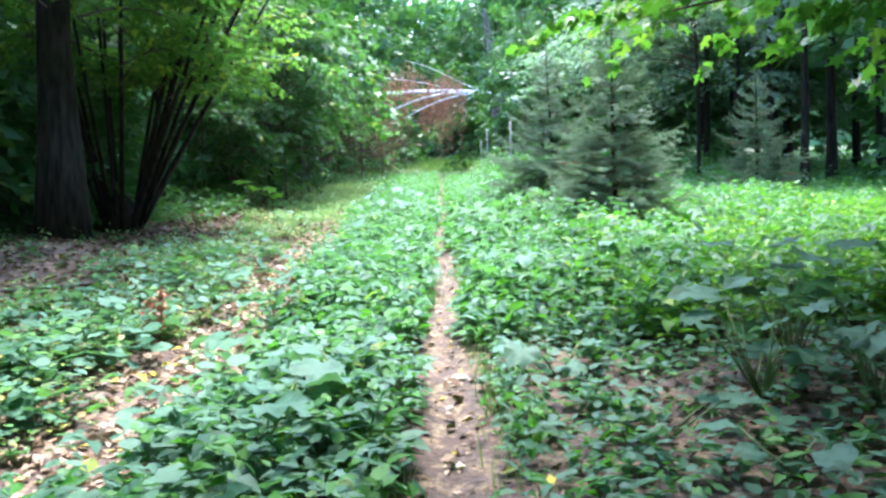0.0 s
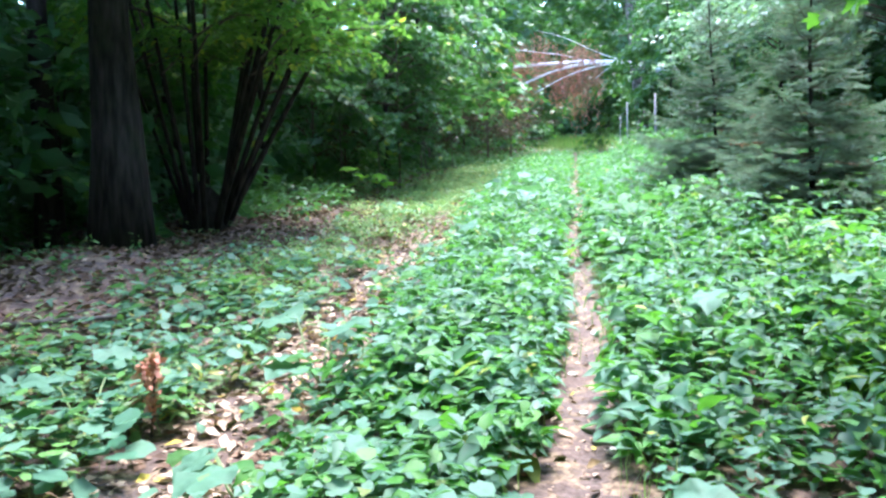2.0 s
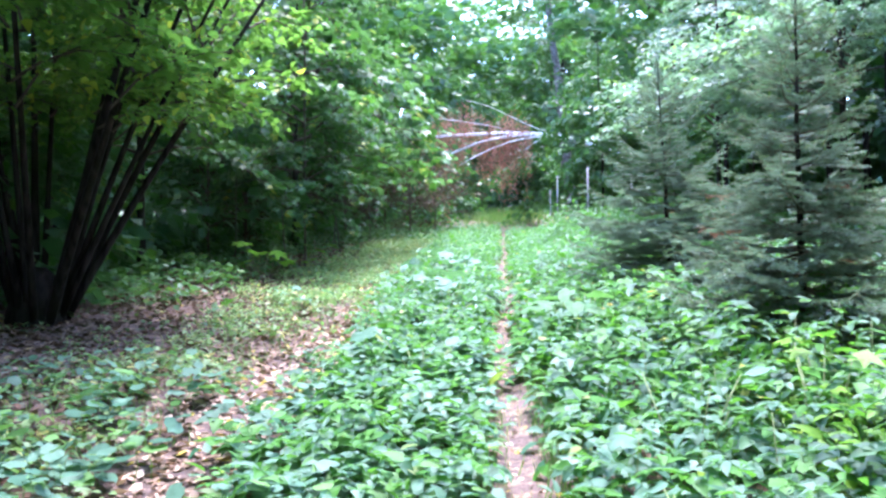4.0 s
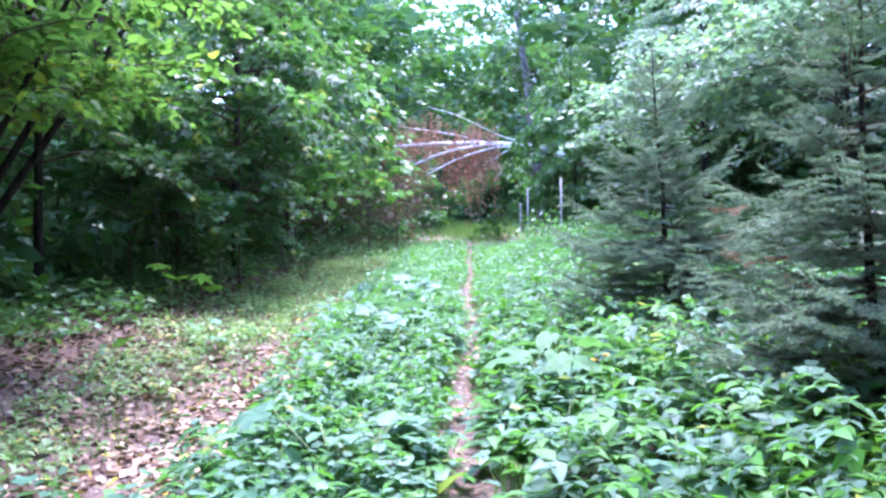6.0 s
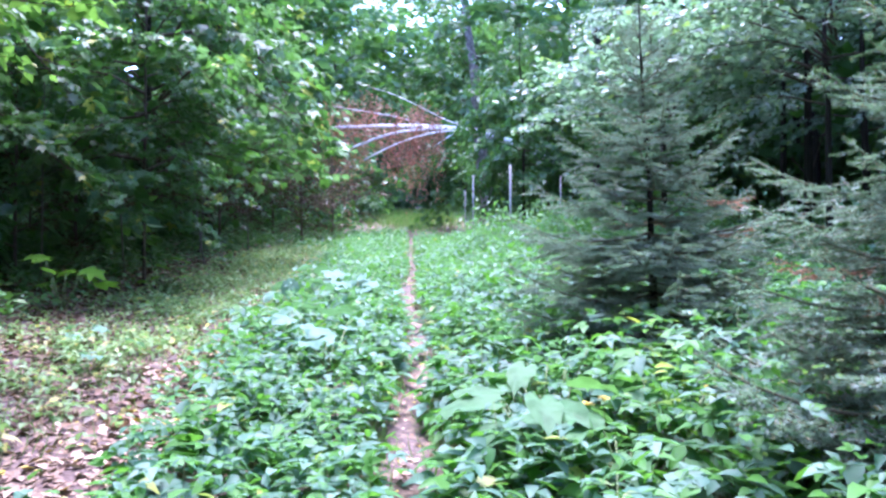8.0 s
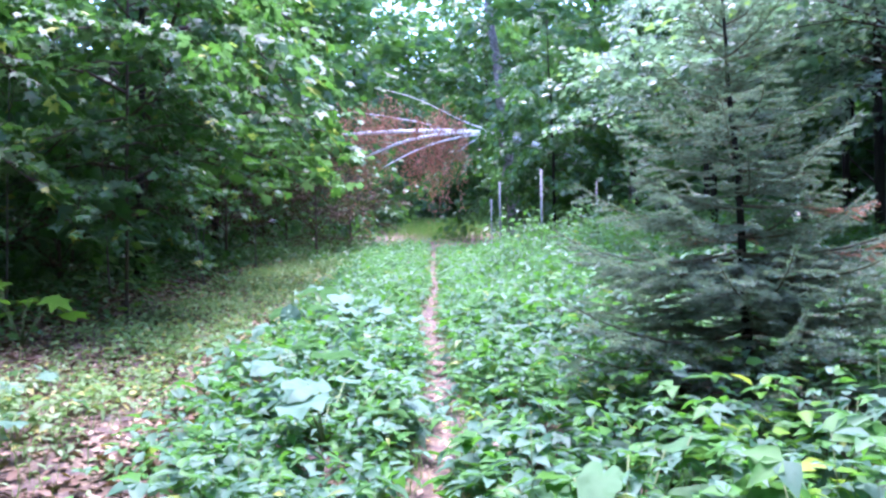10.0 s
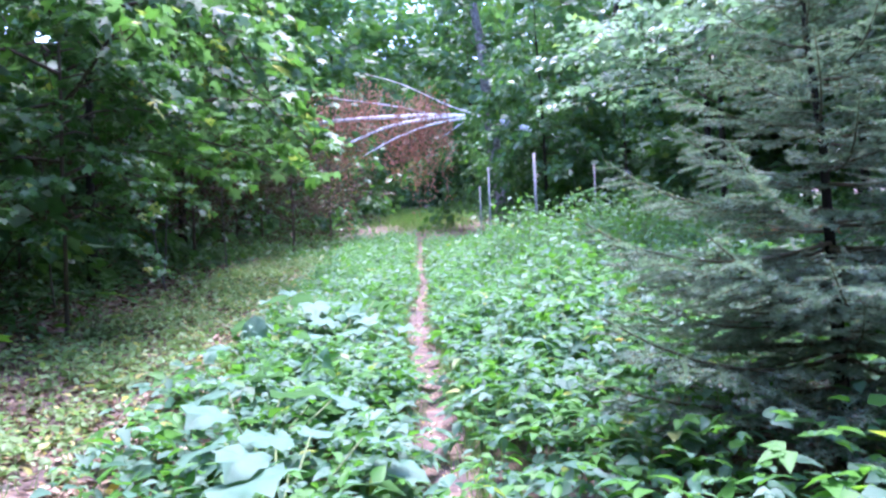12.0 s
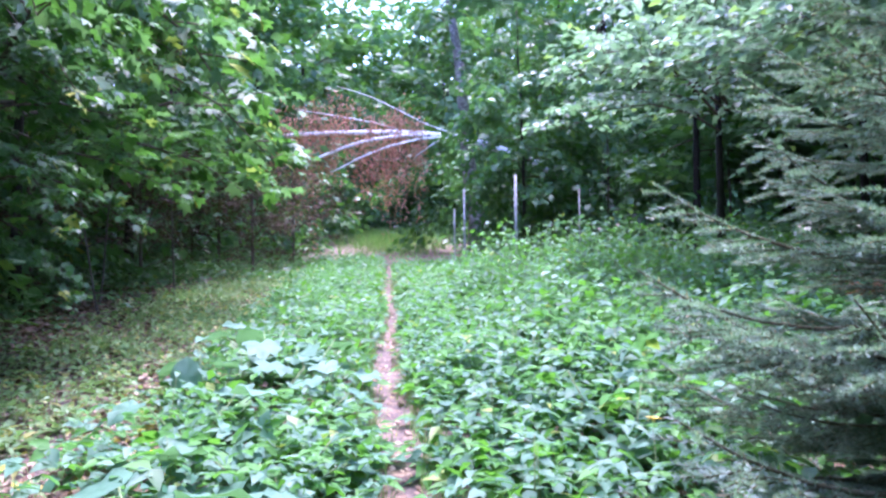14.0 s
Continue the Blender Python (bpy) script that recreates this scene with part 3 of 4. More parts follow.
tree("forest_tree", -1.6, -7.0, 12.0, 0.15, B_WOOD, 36, 2.0, 3.8, BARK, "unseen forest tree added to shade the start of the footpath", 105, rise=(-5, 20))
# only the hanging limb is seen; the crown above is thickened for shade
over = tree("maple_tree", 5.6, 4.6, 10.0, 0.14, B_WOOD, 70, 3.9, 3.8, BARK, "maple with a leafy bough hanging over the footpath", 89, rise=(-5, 20))
V, T = tube([(0, 0, 2.2), (-1.2, 0.7, 2.62), (-2.6, 1.5, 2.82), (-4.2, 2.05, 2.62)], [0.05, 0.035, 0.02, 0.006], 6)
limb = part("limb", tri_mesh("limb", V, T, [TWIG], smooth=True), over)
for k, (x, y, h, az, sc) in enumerate(((-3.8, 1.95, 2.68, 172, 1.1), (-3.3, 1.8, 2.74, 205, 1.2), (-3.0, 1.7, 2.76, 140, 1.3), (-2.6, 1.5, 2.82, 190, 1.4), (-2.3, 1.4, 2.82, 120, 1.4), (-1.8, 1.1, 2.78, 215, 1.4), (-1.6, 1.0, 2.75, 130, 1.5), (-1.2, 0.8, 2.7, 100, 1.6), (-2.0, 1.2, 2.8, 75, 1.5), (-0.8, 0.5, 2.6, 85, 1.6))):
    part("bough", B_OVER[k % 3], limb, at=pose(x, y, h, 0, 2, az) @ Matrix.Scale(sc, 4))
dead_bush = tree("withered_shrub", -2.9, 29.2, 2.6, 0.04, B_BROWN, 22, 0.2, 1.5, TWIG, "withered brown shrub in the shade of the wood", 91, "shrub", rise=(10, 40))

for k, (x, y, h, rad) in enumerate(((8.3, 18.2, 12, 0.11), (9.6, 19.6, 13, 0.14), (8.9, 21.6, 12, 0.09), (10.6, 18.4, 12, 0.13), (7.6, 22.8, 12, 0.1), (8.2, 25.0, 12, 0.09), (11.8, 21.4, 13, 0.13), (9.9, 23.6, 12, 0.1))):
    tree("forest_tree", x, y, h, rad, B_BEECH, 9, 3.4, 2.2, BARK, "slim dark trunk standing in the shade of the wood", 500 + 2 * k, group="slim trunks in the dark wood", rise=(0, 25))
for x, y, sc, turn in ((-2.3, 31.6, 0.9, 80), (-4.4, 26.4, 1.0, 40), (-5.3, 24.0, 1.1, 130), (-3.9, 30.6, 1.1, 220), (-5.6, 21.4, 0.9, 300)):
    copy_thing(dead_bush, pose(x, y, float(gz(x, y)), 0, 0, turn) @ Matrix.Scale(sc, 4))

# ---- spruces ----
def spruce_branch(name, seed, length, bare=0.1, needle_m=NEEDLE, thin=1.0):
    """A spruce branch along +x: a bowed limb with flat sprays of needled side shoots, bare near the trunk."""
    r = np.random.default_rng(seed)
    t = np.linspace(0, 1, 7)
    main = np.stack([t * length, 0.04 * length * np.sin(3 * t + seed), length * (0.36 * t ** 2.2 - 0.2 * t)], 1)
    pieces = [(*tube(main, 0.012 * length ** 0.5 * (1 - 0.8 * t), 5), 0)]
    lines = [(main[k], main[k + 1]) for k in range(2, 6)]
    n = int(6 + 9 * length)
    for i in range(n):
        u = bare + (0.95 - bare) * i / (n - 1)
        base = np.array([np.interp(u, t, main[:, k]) for k in range(3)])
        a = (-1 if i % 2 else 1) * r.uniform(0.6, 0.95)
        tl = length * 0.46 * (1.04 - u) ** 0.7 * r.uniform(0.6, 1.15) + 0.03
        end = base + tl * np.array([math.cos(a), math.sin(a), r.uniform(-0.3, 0.05)])
        lines.append((base, end))
        if tl > 0.14:
            for q in (0.3, 0.55, 0.78):
                for sg in (-1, 1):
                    b2 = base + (end - base) * q
                    a2 = a + sg * r.uniform(0.55, 0.8)
                    lines.append((b2, b2 + tl * 0.5 * (1.1 - q) * np.array([math.cos(a2), math.sin(a2), r.uniform(-0.25, 0.0)])))
    P, W = [], []
    for a, b in lines:
        L = np.linalg.norm(b - a)
        pieces.append((*tube([a, (a + b) / 2, b], [0.0034, 0.0026, 0.0014], 3, False), 0))
        m = max(12, int(L * 640 * thin))
        q = r.uniform(0.02, 1.03, m)
        d = (b - a) / L
        P.append(a + q[:, None] * (b - a))
        rad = r.normal(0, 1, (m, 3)) * np.array([1, 1, 0.6]) + np.array([0, 0, 0.35])
        rad = unit(rad - (rad @ d)[:, None] * d)
        W.append(0.8 * d + rad)
    P, W = np.concatenate(P), np.concatenate(W)
    up = unit(r.normal(0, 0.7, P.shape) + np.array([0, 0, 1.0]))
    pieces.append((*blades(PIN, P, W, up, r.uniform(0.016, 0.026, len(P)), np.full(len(P), 2.2)), 1))
    V, T, S = join(pieces)
    return tri_mesh(name, V, T, [SPRUCE_TWIG, needle_m], S)


BR = {k: [spruce_branch("spruce_branch", 100 + 10 * i + j, L) for j in range(3)] for i, (k, L) in enumerate((("long", 1.0), ("mid", 0.6), ("short", 0.3)))}
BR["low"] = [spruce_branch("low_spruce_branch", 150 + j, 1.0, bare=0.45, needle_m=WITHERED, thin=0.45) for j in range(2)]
BR["dead"] = [spruce_branch("dead_spruce_branch", 140, 0.6, needle_m=DEAD, thin=0.35)]


def spruce(x, y, height, radius, seed):
    e = thing("spruce", x, y, "young blue-green spruce with layered needled branches", "spruce tree", "young spruces beside the footpath")
    r = np.random.default_rng(seed)
    me, P = trunk_mesh("trunk", height, 0.048, 0.006, BARK, seed=seed, sides=9, flare=1.2)
    part("trunk", me, e)
    h = 0.22
    while h < height - 0.22:
        u = h / height
        reach = radius * (1.02 - u) ** 0.72 * min(1.0, 0.85 + 1.2 * u)
        count = 9 if u < 0.35 else 7 if u < 0.55 else 6 if u < 0.75 else 5
        turn = r.uniform(0, 360)
        for k in range(count):
            Lk = reach * r.uniform(0.68, 1.2)
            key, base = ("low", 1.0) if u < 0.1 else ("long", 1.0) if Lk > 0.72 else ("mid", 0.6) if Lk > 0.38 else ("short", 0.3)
            Lk *= 0.7 if u < 0.1 else 1.0
            z = h + r.uniform(-0.07, 0.07)
            x0, y0 = np.interp(z, P[:, 2], P[:, 0]), np.interp(z, P[:, 2], P[:, 1])
            m = pose(x0, y0, z, 0, -(-4 + 46 * u * u + r.uniform(-9, 9)), turn + k * 360 / count + r.uniform(-16, 16)) @ pose(0, 0, 0, r.uniform(-14, 14), 0, 0) @ Matrix.Scale(Lk / base, 4)
            part("branch", BR[key][int(r.integers(len(BR[key])))], e, at=m)
            if r.random() < 0.08 and u < 0.6:
                part("branch", BR["dead"][0], e, "withered rust-brown branch", at=m @ pose(0.3, 0, -0.02, 0, 8, r.uniform(-25, 25)) @ Matrix.Scale(0.7, 4))
        h += r.uniform(0.15, 0.21) if u < 0.45 else r.uniform(0.19, 0.27)
    part("leader", BR["short"][0], e, at=pose(P[-1, 0], P[-1, 1], height - 0.3, 0, -88, 0))
    return e


spruce(2.43, 11.2, 3.15, 1.35, 3)
spruce(2.05, 14.6, 3.1, 1.4, 4)
spruce(6.3, 15.9, 2.7, 1.1, 5)

# ---- fallen birch and poles ----
def fallen_birch():
    e = thing("fallen_birch", 8.6, 34.2, "fallen white-barked birch lodged over the ride with rust-brown dead leaves", "fallen tree")
    o = np.array([8.6, 34.2, float(gz(8.6, 34.2))])

    def limb(name, pts, r0, r1, sides=8):
        P = np.array(pts) - o
        t = np.linspace(0, 1, 12)
        s = np.linspace(0, 1, len(P))
        Q = np.stack([np.interp(t, s, P[:, k]) for k in range(3)], 1)
        Q[1:-1] = (Q[:-2] + 2 * Q[1:-1] + Q[2:]) / 4
        V, T = tube(Q, r0 + (r1 - r0) * t, sides)
        part(name, tri_mesh(name, V, T, [BIRCH], smooth=True), e)
        return Q

    limb("trunk", [(8.6, 34.2, 3.6), (6.0, 34.1, 5.6), (3.0, 34.0, 6.9), (1.6, 34, 7.17), (-0.2, 34, 7.24), (-2.6, 34.1, 7.2), (-4.2, 34.2, 7.0)], 0.15, 0.03)
    limb("limb", [(1.7, 34, 7.16), (0.6, 33.9, 7.12), (-0.5, 33.8, 6.98), (-1.4, 33.8, 6.68), (-2.4, 33.8, 6.25)], 0.06, 0.03)
    limb("limb", [(1.6, 34, 7.1), (0.9, 33.7, 6.98), (0.0, 33.6, 6.75), (-0.8, 33.5, 6.4), (-1.5, 33.4, 6.0)], 0.038, 0.015)
    limb("limb", [(1.7, 34, 7.25), (1.1, 34.1, 7.48), (0.3, 34.2, 7.93), (-0.5, 34.3, 8.35), (-1.4, 34.3, 8.6)], 0.022, 0.008)
    limb("limb", [(0.8, 34.2, 7.2), (-0.3, 34.5, 7.6), (-1.6, 34.6, 7.85), (-2.6, 34.6, 8.0)], 0.025, 0.01)
    limb("limb", [(1.6, 34, 7.1), (1.2, 33.8, 6.8), (0.8, 33.7, 6.5)], 0.03, 0.01)
    r = np.random.default_rng(91)
    P, W, pieces = [], [], []
    for i in range(330):
        c = np.array([r.uniform(-3.2, 1.0), 34.3 + r.normal(0, 0.55), 0])
        c[2] = 7.25 + r.uniform(-0.9, 1.15) * min(1.0, 0.4 + 0.25 * (0.9 - c[0])) + 0.3 * math.sin(3.1 * c[0])
        L = r.uniform(0.3, 1.2) * (1.0 + 0.5 * math.sin(2.3 * c[0] + 1.0)) + (0.9 if i % 9 == 0 else 0.0)
        end = c + np.array([r.normal(0, 0.25), r.normal(0, 0.2), -L])
        t = np.linspace(0, 1, 4)[:, None]
        pieces.append((*tube(c + t * (end - c), [0.008, 0.006, 0.004, 0.003], 3, False), 0))
        m = int(30 * L)
        q = r.uniform(0.05, 1, m)[:, None]
        P.append(c + q * (end - c) + r.normal(0, 0.07, (m, 3)))
        W.append(r.normal(0, 0.6, (m, 3)) + np.array([0, 0, -1]))
    P, W = np.concatenate(P) - o, np.concatenate(W)
    pieces = [(v - o, t, s) for v, t, s in pieces]
    pieces.append((*blades(DIAMOND, P, W, unit(r.normal(0, 1, P.shape)), r.uniform(0.05, 0.10, len(P))), 1))
    V, T, S = join(pieces)
    part("dead_foliage", tri_mesh("dead_foliage", V, T, [TWIG, DEAD], S), e, "rust-brown withered leaves hanging from thin twigs")


fallen_birch()
tree("birch_tree", 2.9, 37.0, 14.0, 0.30, B_WOOD, 32, 1.0, 2.7, OLD_BIRCH, "upright birch with pale bark among green leaves", 95, rise=(-25, 10), lean=(-1.4, 0))
for x, y, h, rad in ((1.75, 30.0, 1.9, 0.045), (1.52, 30.0, 1.45, 0.03), (2.28, 26.0, 2.05, 0.05), (3.44, 26.0, 1.8, 0.02)):
    e = thing("pole", x, y, "slim pale grey weathered pole standing upright", "pole", "pale poles at the wood edge")
    rad *= 0.52
    V, T = tube([(0, 0, -0.2), (0.005, 0, h * 0.5), (0.01, 0.01, h)], [rad * 1.1, rad, rad * 0.85], 8)
    part("shaft", tri_mesh("shaft", V, T, [POST], smooth=True), e)


# ---- low growth ----
def herbs(name, n, area, dens, height, leaf, shape, mat, label, seed, levels=4, tilt=0.45, whorl=2, category="ground plants"):
    """A bed of small leafy plants: stems with pairs of leaves."""
    r = np.random.default_rng(seed)
    x, y = r.uniform(area[0], area[1], n), r.uniform(area[2], area[3], n)
    keep = r.random(n) < dens(x, y) * (1 - np.exp(-((x - 2.2) ** 2 + (y - 14.5) ** 2) / 0.9))
    x, y = x[keep], y[keep]
    n = len(x)
    clump = 0.5 + 0.5 * np.sin(1.9 * x + 0.8 * y + 2 * np.sin(0.7 * y)) * np.sin(1.3 * y - 0.9 * x + seed)
    H = height(x, y) * (0.72 + 0.5 * clump) * r.uniform(0.55, 1.25, n)
    vig = r.uniform(0.6, 1.25, n) * (0.85 + 0.3 * clump)
    z0 = gz(x, y)
    lean = r.normal(0, 0.14, (n, 2))
    pieces = []
    a = r.uniform(0, 6.28, n)
    P, W, L = [], [], []
    for k in range(levels):
        f = (k + 1) / levels * r.uniform(0.85, 1.0, n)
        for w in range(whorl):
            ang = a + k * 1.4 + w * 6.283 / whorl + r.normal(0, 0.3, n)
            size = leaf * vig * r.uniform(0.75, 1.25, n) * (1.15 - 0.45 * (k + 1) / levels)
            d = np.stack([np.cos(ang), np.sin(ang), r.normal(-0.05, tilt, n)], 1)
            P.append(np.stack([x + lean[:, 0] * H * f, y + lean[:, 1] * H * f, z0 + H * f], 1) + d * 0.25 * leaf)
            W.append(d)
            L.append(size)
    P, W, L = np.concatenate(P), np.concatenate(W), np.concatenate(L)
    up = unit(np.array([0, 0, 1.0]) + r.normal(0, 0.28, P.shape))
    pieces.append((*blades(shape, P, W, up, L, r.uniform(0.6, 1.15, len(P))), 0))
    base = np.stack([x, y, z0 - 0.02], 1)
    stem = np.stack([lean[:, 0] * H, lean[:, 1] * H, H], 1)
    pieces.append((*blades((np.array([(-0.006, 0, 0), (0.006, 0, 0), (0, 1, 0)]), np.array([(0, 1, 2)])), base, stem, np.tile([0.3, -1.0, 0.1], (n, 1)), np.linalg.norm(stem, axis=1)), 1))
    V, T, S = join(pieces)
    return tagged(new(name, tri_mesh(name, V, T, [mat, STEM], S)), label, category, kind="stuff")


def ramp(v, a, b):
    return np.clip((v - a) / (b - a), 0, 1)


def path_gap(x, y):
    """0 on the footpath and thinly grown in the left wheel track."""
    wig = 0.05 * np.sin(0.9 * y) + 0.015 * np.sin(3.1 * y + 1)
    w = 0.2 - 0.0052 * np.clip(y, 0, 25)
    foot = ramp(np.abs(x - wig), w - 0.03, w + 0.12)
    rut = 1 - 0.96 * np.exp(-((x + 1.75 + 0.08 * np.sin(0.8 * y)) / 0.46) ** 4) * (1 - ramp(y, 12, 20) * 0.75)
    return foot * rut


herbs("herb_bed", 2100, (-1.85, -0.1, -5, 16), lambda x, y: path_gap(x, y) * (1 - 0.7 * ramp(-y, 0, 6)), lambda x, y: 0.24 + 0.10 * np.sin((x + 0.95) * 2) ** 2 + 0 * y, 0.125, OVATE, HERB,
      "dense low green herbs growing between the wheel tracks", 201)
herbs("herb_bed", 2000, (-1.85, -0.1, 16, 33), lambda x, y: path_gap(x, y), lambda x, y: 0.26 + 0 * y, 0.13, DIAMOND, HERB, "dense low green herbs growing between the wheel tracks", 202)
herbs("nettle_bed", 3600, (0.1, 6.5, 5.5, 18), lambda x, y: path_gap(x, y) * (0.35 + 0.65 * ramp(y - 0.5 * x, 3.5, 6.5)) * np.where((x > 1.8) & (y < 12.5), 0.35, 1.0),
      lambda x, y: 0.24 + 0.3 * ramp(x, 0.2, 1.6), 0.145, OVATE, HERB, "dense knee-high bed of green nettles and herbs", 203, levels=5)
herbs("nettle_bed", 6000, (0.1, 8.5, 18, 27), lambda x, y: path_gap(x, y) * (1 - ramp(y, 25, 27)), lambda x, y: 0.27 + 0.38 * ramp(x, 0.2, 1.6) + 0.42 * ramp(y, 19, 23) * ramp(x, 1.0, 2.5), 0.13, DIAMOND, HERB,
      "dense knee-high bed of green nettles and herbs", 204, levels=5)
herbs("herb_bed", 700, (0.1, 2.6, 27, 31.6), lambda x, y: path_gap(x, y), lambda x, y: 0.25 + 0 * x, 0.13, DIAMOND, HERB, "low green herbs at the end of the ride", 206)
herbs("nettle_bed", 8000, (5.0, 14.5, 11, 23), lambda x, y: 1 + 0 * x, lambda x, y: 0.4 + 0 * x, 0.13, DIAMOND, HERB, "dense knee-high bed of green nettles and herbs", 208)
herbs("balsam_bed", 3000, (1.3, 9.5, 5.4, 13.5), lambda x, y: ramp(y - 0.2 * x, 4.6, 6.3) * (1 - ramp(y, 11.5, 13.5)), lambda x, y: 0.42 + 0.12 * ramp(x, 2, 4), 0.13, OVATE, HERB_BRIGHT,
      "bright yellow-green bed of balsam leaves beside the path", 205, levels=4, whorl=3)
herbs("low_herbs", 4600, (0.25, 7.0, -3, 6.5), lambda x, y: path_gap(x, y) * (0.62 - 0.25 * ramp(x, 0.6, 1.6) - 0.2 * ramp(x - 0.15 * y, 3.5, 8.0)) * (1 - 0.6 * ramp(-y, 1.0, 5.0)), lambda x, y: 0.12 + 0 * x, 0.10, OVATE, HERB, "sparse low herbs over brown leaf litter", 207, levels=2, whorl=3)
herbs("verge_herbs", 10500, (-5.2, -1.6, -4, 30), lambda x, y: path_gap(x, y) * np.where(np.sin(2.3 * x + 1.1 * y) * np.sin(1.7 * y - 1.3 * x) > -0.05, 0.85 + 0.15 * ramp(y, 15, 18), 0.25 + 0.5 * ramp(y, 15, 18)) * (1 - 0.93 * ramp(-x + 0.04 * (np.maximum(y, 16) - 16) - 0.3 * ramp(y, 13, 17) - 0.1 * (9 - np.minimum(y, 9)), 3.1, 3.9)), lambda x, y: 0.15 + 0 * x, 0.085, OVATE, VERGE,
      "patchy low herbs along the shady verge", 209, levels=3)

herbs("ground_elder_bed", 1500, (-1.85, -0.1, -3, 17), lambda x, y: path_gap(x, y), lambda x, y: 0.3 + 0 * x, 0.2, LEAFLETS, HERB, "ground elder with leaflets in threes between the wheel tracks", 249, levels=2, tilt=0.3)
herbs("ground_elder_bed", 1700, (0.1, 4.5, 6, 19), lambda x, y: path_gap(x, y), lambda x, y: 0.32 + 0.28 * ramp(x, 0.2, 1.6), 0.2, LEAFLETS, HERB, "ground elder with leaflets in threes beside the footpath", 251, levels=2, tilt=0.3)
herbs("ground_elder_bed", 450, (0.2, 5.5, 0, 6.5), lambda x, y: 0.6 * path_gap(x, y), lambda x, y: 0.16 + 0 * x, 0.15, LEAFLETS, HERB, "ground elder with leaflets in threes over brown leaf litter", 253, levels=1, tilt=0.25)
herbs("broad_herbs", 1250, (-1.8, -0.15, 2.0, 11), lambda x, y: path_gap(x, y), lambda x, y: 0.27 + 0 * x, 0.115, ROUND, BROAD, "broad soft grey-green leaves between the wheel tracks", 241, levels=2, tilt=0.25)
herbs("broad_herbs", 420, (0.3, 4.5, 2.2, 6.2), lambda x, y: path_gap(x, y), lambda x, y: 0.16 + 0 * x, 0.095, ROUND, BROAD, "broad soft grey-green leaves over brown leaf litter", 243, levels=2, tilt=0.25)
herbs("broad_herbs", 700, (-3.6, -2.1, 2.5, 10.5), lambda x, y: 0.9 - 0.5 * ramp(y, 7.5, 10.5), lambda x, y: 0.24 + 0 * x, 0.12, ROUND, BROAD, "broad soft grey-green leaves along the shady verge", 247, levels=2, tilt=0.25)
herbs("shade_herbs", 1500, (-7.2, -2.9, 3, 15), lambda x, y: (0.45 + 0.4 * np.sin(2.1 * x + 1.3 * y) * np.sin(1.7 * y - x)) * (1 - 0.85 * ramp(y, 8, 10)), lambda x, y: 0.14 + 0 * x, 0.10, OVATE, WOOD_LEAF, "thin low herbs on the shaded forest floor", 245, levels=2)


def scatter_grass(name, n, area, dens, size, label, seed, mat=GRASS):
    r = np.random.default_rng(seed)
    x, y = r.uniform(area[0], area[1], n), r.uniform(area[2], area[3], n)
    k = r.random(n) < dens(x, y)
    x, y = x[k], y[k]
    n = len(x)
    a = r.uniform(0, 6.28, n)
    W = np.stack([np.cos(a) * 0.5, np.sin(a) * 0.5, np.ones(n)], 1) + r.normal(0, 0.2, (n, 3))
    V, T = blades(BLADE, np.stack([x, y, gz(x, y) - 0.01], 1), W, np.stack([np.cos(a), np.sin(a), 0 * a], 1), size * r.uniform(0.5, 1.3, n))
    return tagged(new(name, tri_mesh(name, V, T, [mat])), label, "grass", kind="stuff")


scatter_grass("grass", 60000, (-4.2, 0.45, 1.5, 32), lambda x, y: np.maximum(np.exp(-((np.abs(x) - 0.24) / 0.12) ** 2), 0.3 * (x < -1.9) * ramp(y, 5, 9) * (1 - ramp(-x + 0.04 * (np.maximum(y, 16) - 16) - 0.3 * ramp(y, 13, 17), 3.0, 3.8))) * path_gap(x, y), 0.15,
              "fine pale green grass along the path edges", 211)
scatter_grass("grass", 24000, (-0.6, 0.55, 7, 31), lambda x, y: np.exp(-((np.abs(x - 0.05 * np.sin(0.9 * y)) - 0.2) / 0.09) ** 2), 0.15, "bright grass fringing the footpath", 212)
scatter_grass("far_grass", 22000, (-2.6, 3.0, 34.5, 56), lambda x, y: np.exp(-((x - 0.2) / 1.4) ** 2) * ramp(y, 34.5, 42) * (0.35 + 0.65 * (np.sin(2.7 * x + 1.1 * y) * np.sin(1.9 * y - x) > -0.2)), 0.38, "tall grass coloured lighter for the sunlit end of the ride", 213, SUNLIT_FAR_GRASS)

r = np.random.default_rng(215)
n = 34000
x, y = r.uniform(-9, 9, n), r.uniform(-8, 30, n)
d = np.maximum.reduce([0.95 * np.exp(-((x + 1.75) / 0.5) ** 2), 0.45 * np.exp(-(x / 0.25) ** 2), (0.14 + 0.5 * (y > 15.5) * (x > -4.2)) * (x < -2.4), 0.18 * ((x > 0.2) & (y < 6.5)), 0.1 + 0 * x])
k = r.random(n) < d
x, y = x[k], y[k]
n = len(x)
a = r.uniform(0, 6.28, n)
V, T = blades(CURLED, np.stack([x, y, gz(x, y) + 0.006], 1), np.stack([np.cos(a), np.sin(a), r.normal(0, 0.2, n)], 1), unit(np.array([0, 0, 1.0]) + r.normal(0, 0.3, (n, 3))), r.uniform(0.03, 0.085, n))
tagged(new("leaf_litter", tri_mesh("leaf_litter", V, T, [LITTER])), "dry tan and brown fallen leaves on the ground", "leaf litter", kind="stuff")


herbs("undergrowth", 14000, (-26, -6.5, 4, 45), lambda x, y: 1 + 0 * x, lambda x, y: 0.6 + 0 * x, 0.17, DIAMOND, WOOD_LEAF, "dark green undergrowth on the forest floor", 221, levels=3)
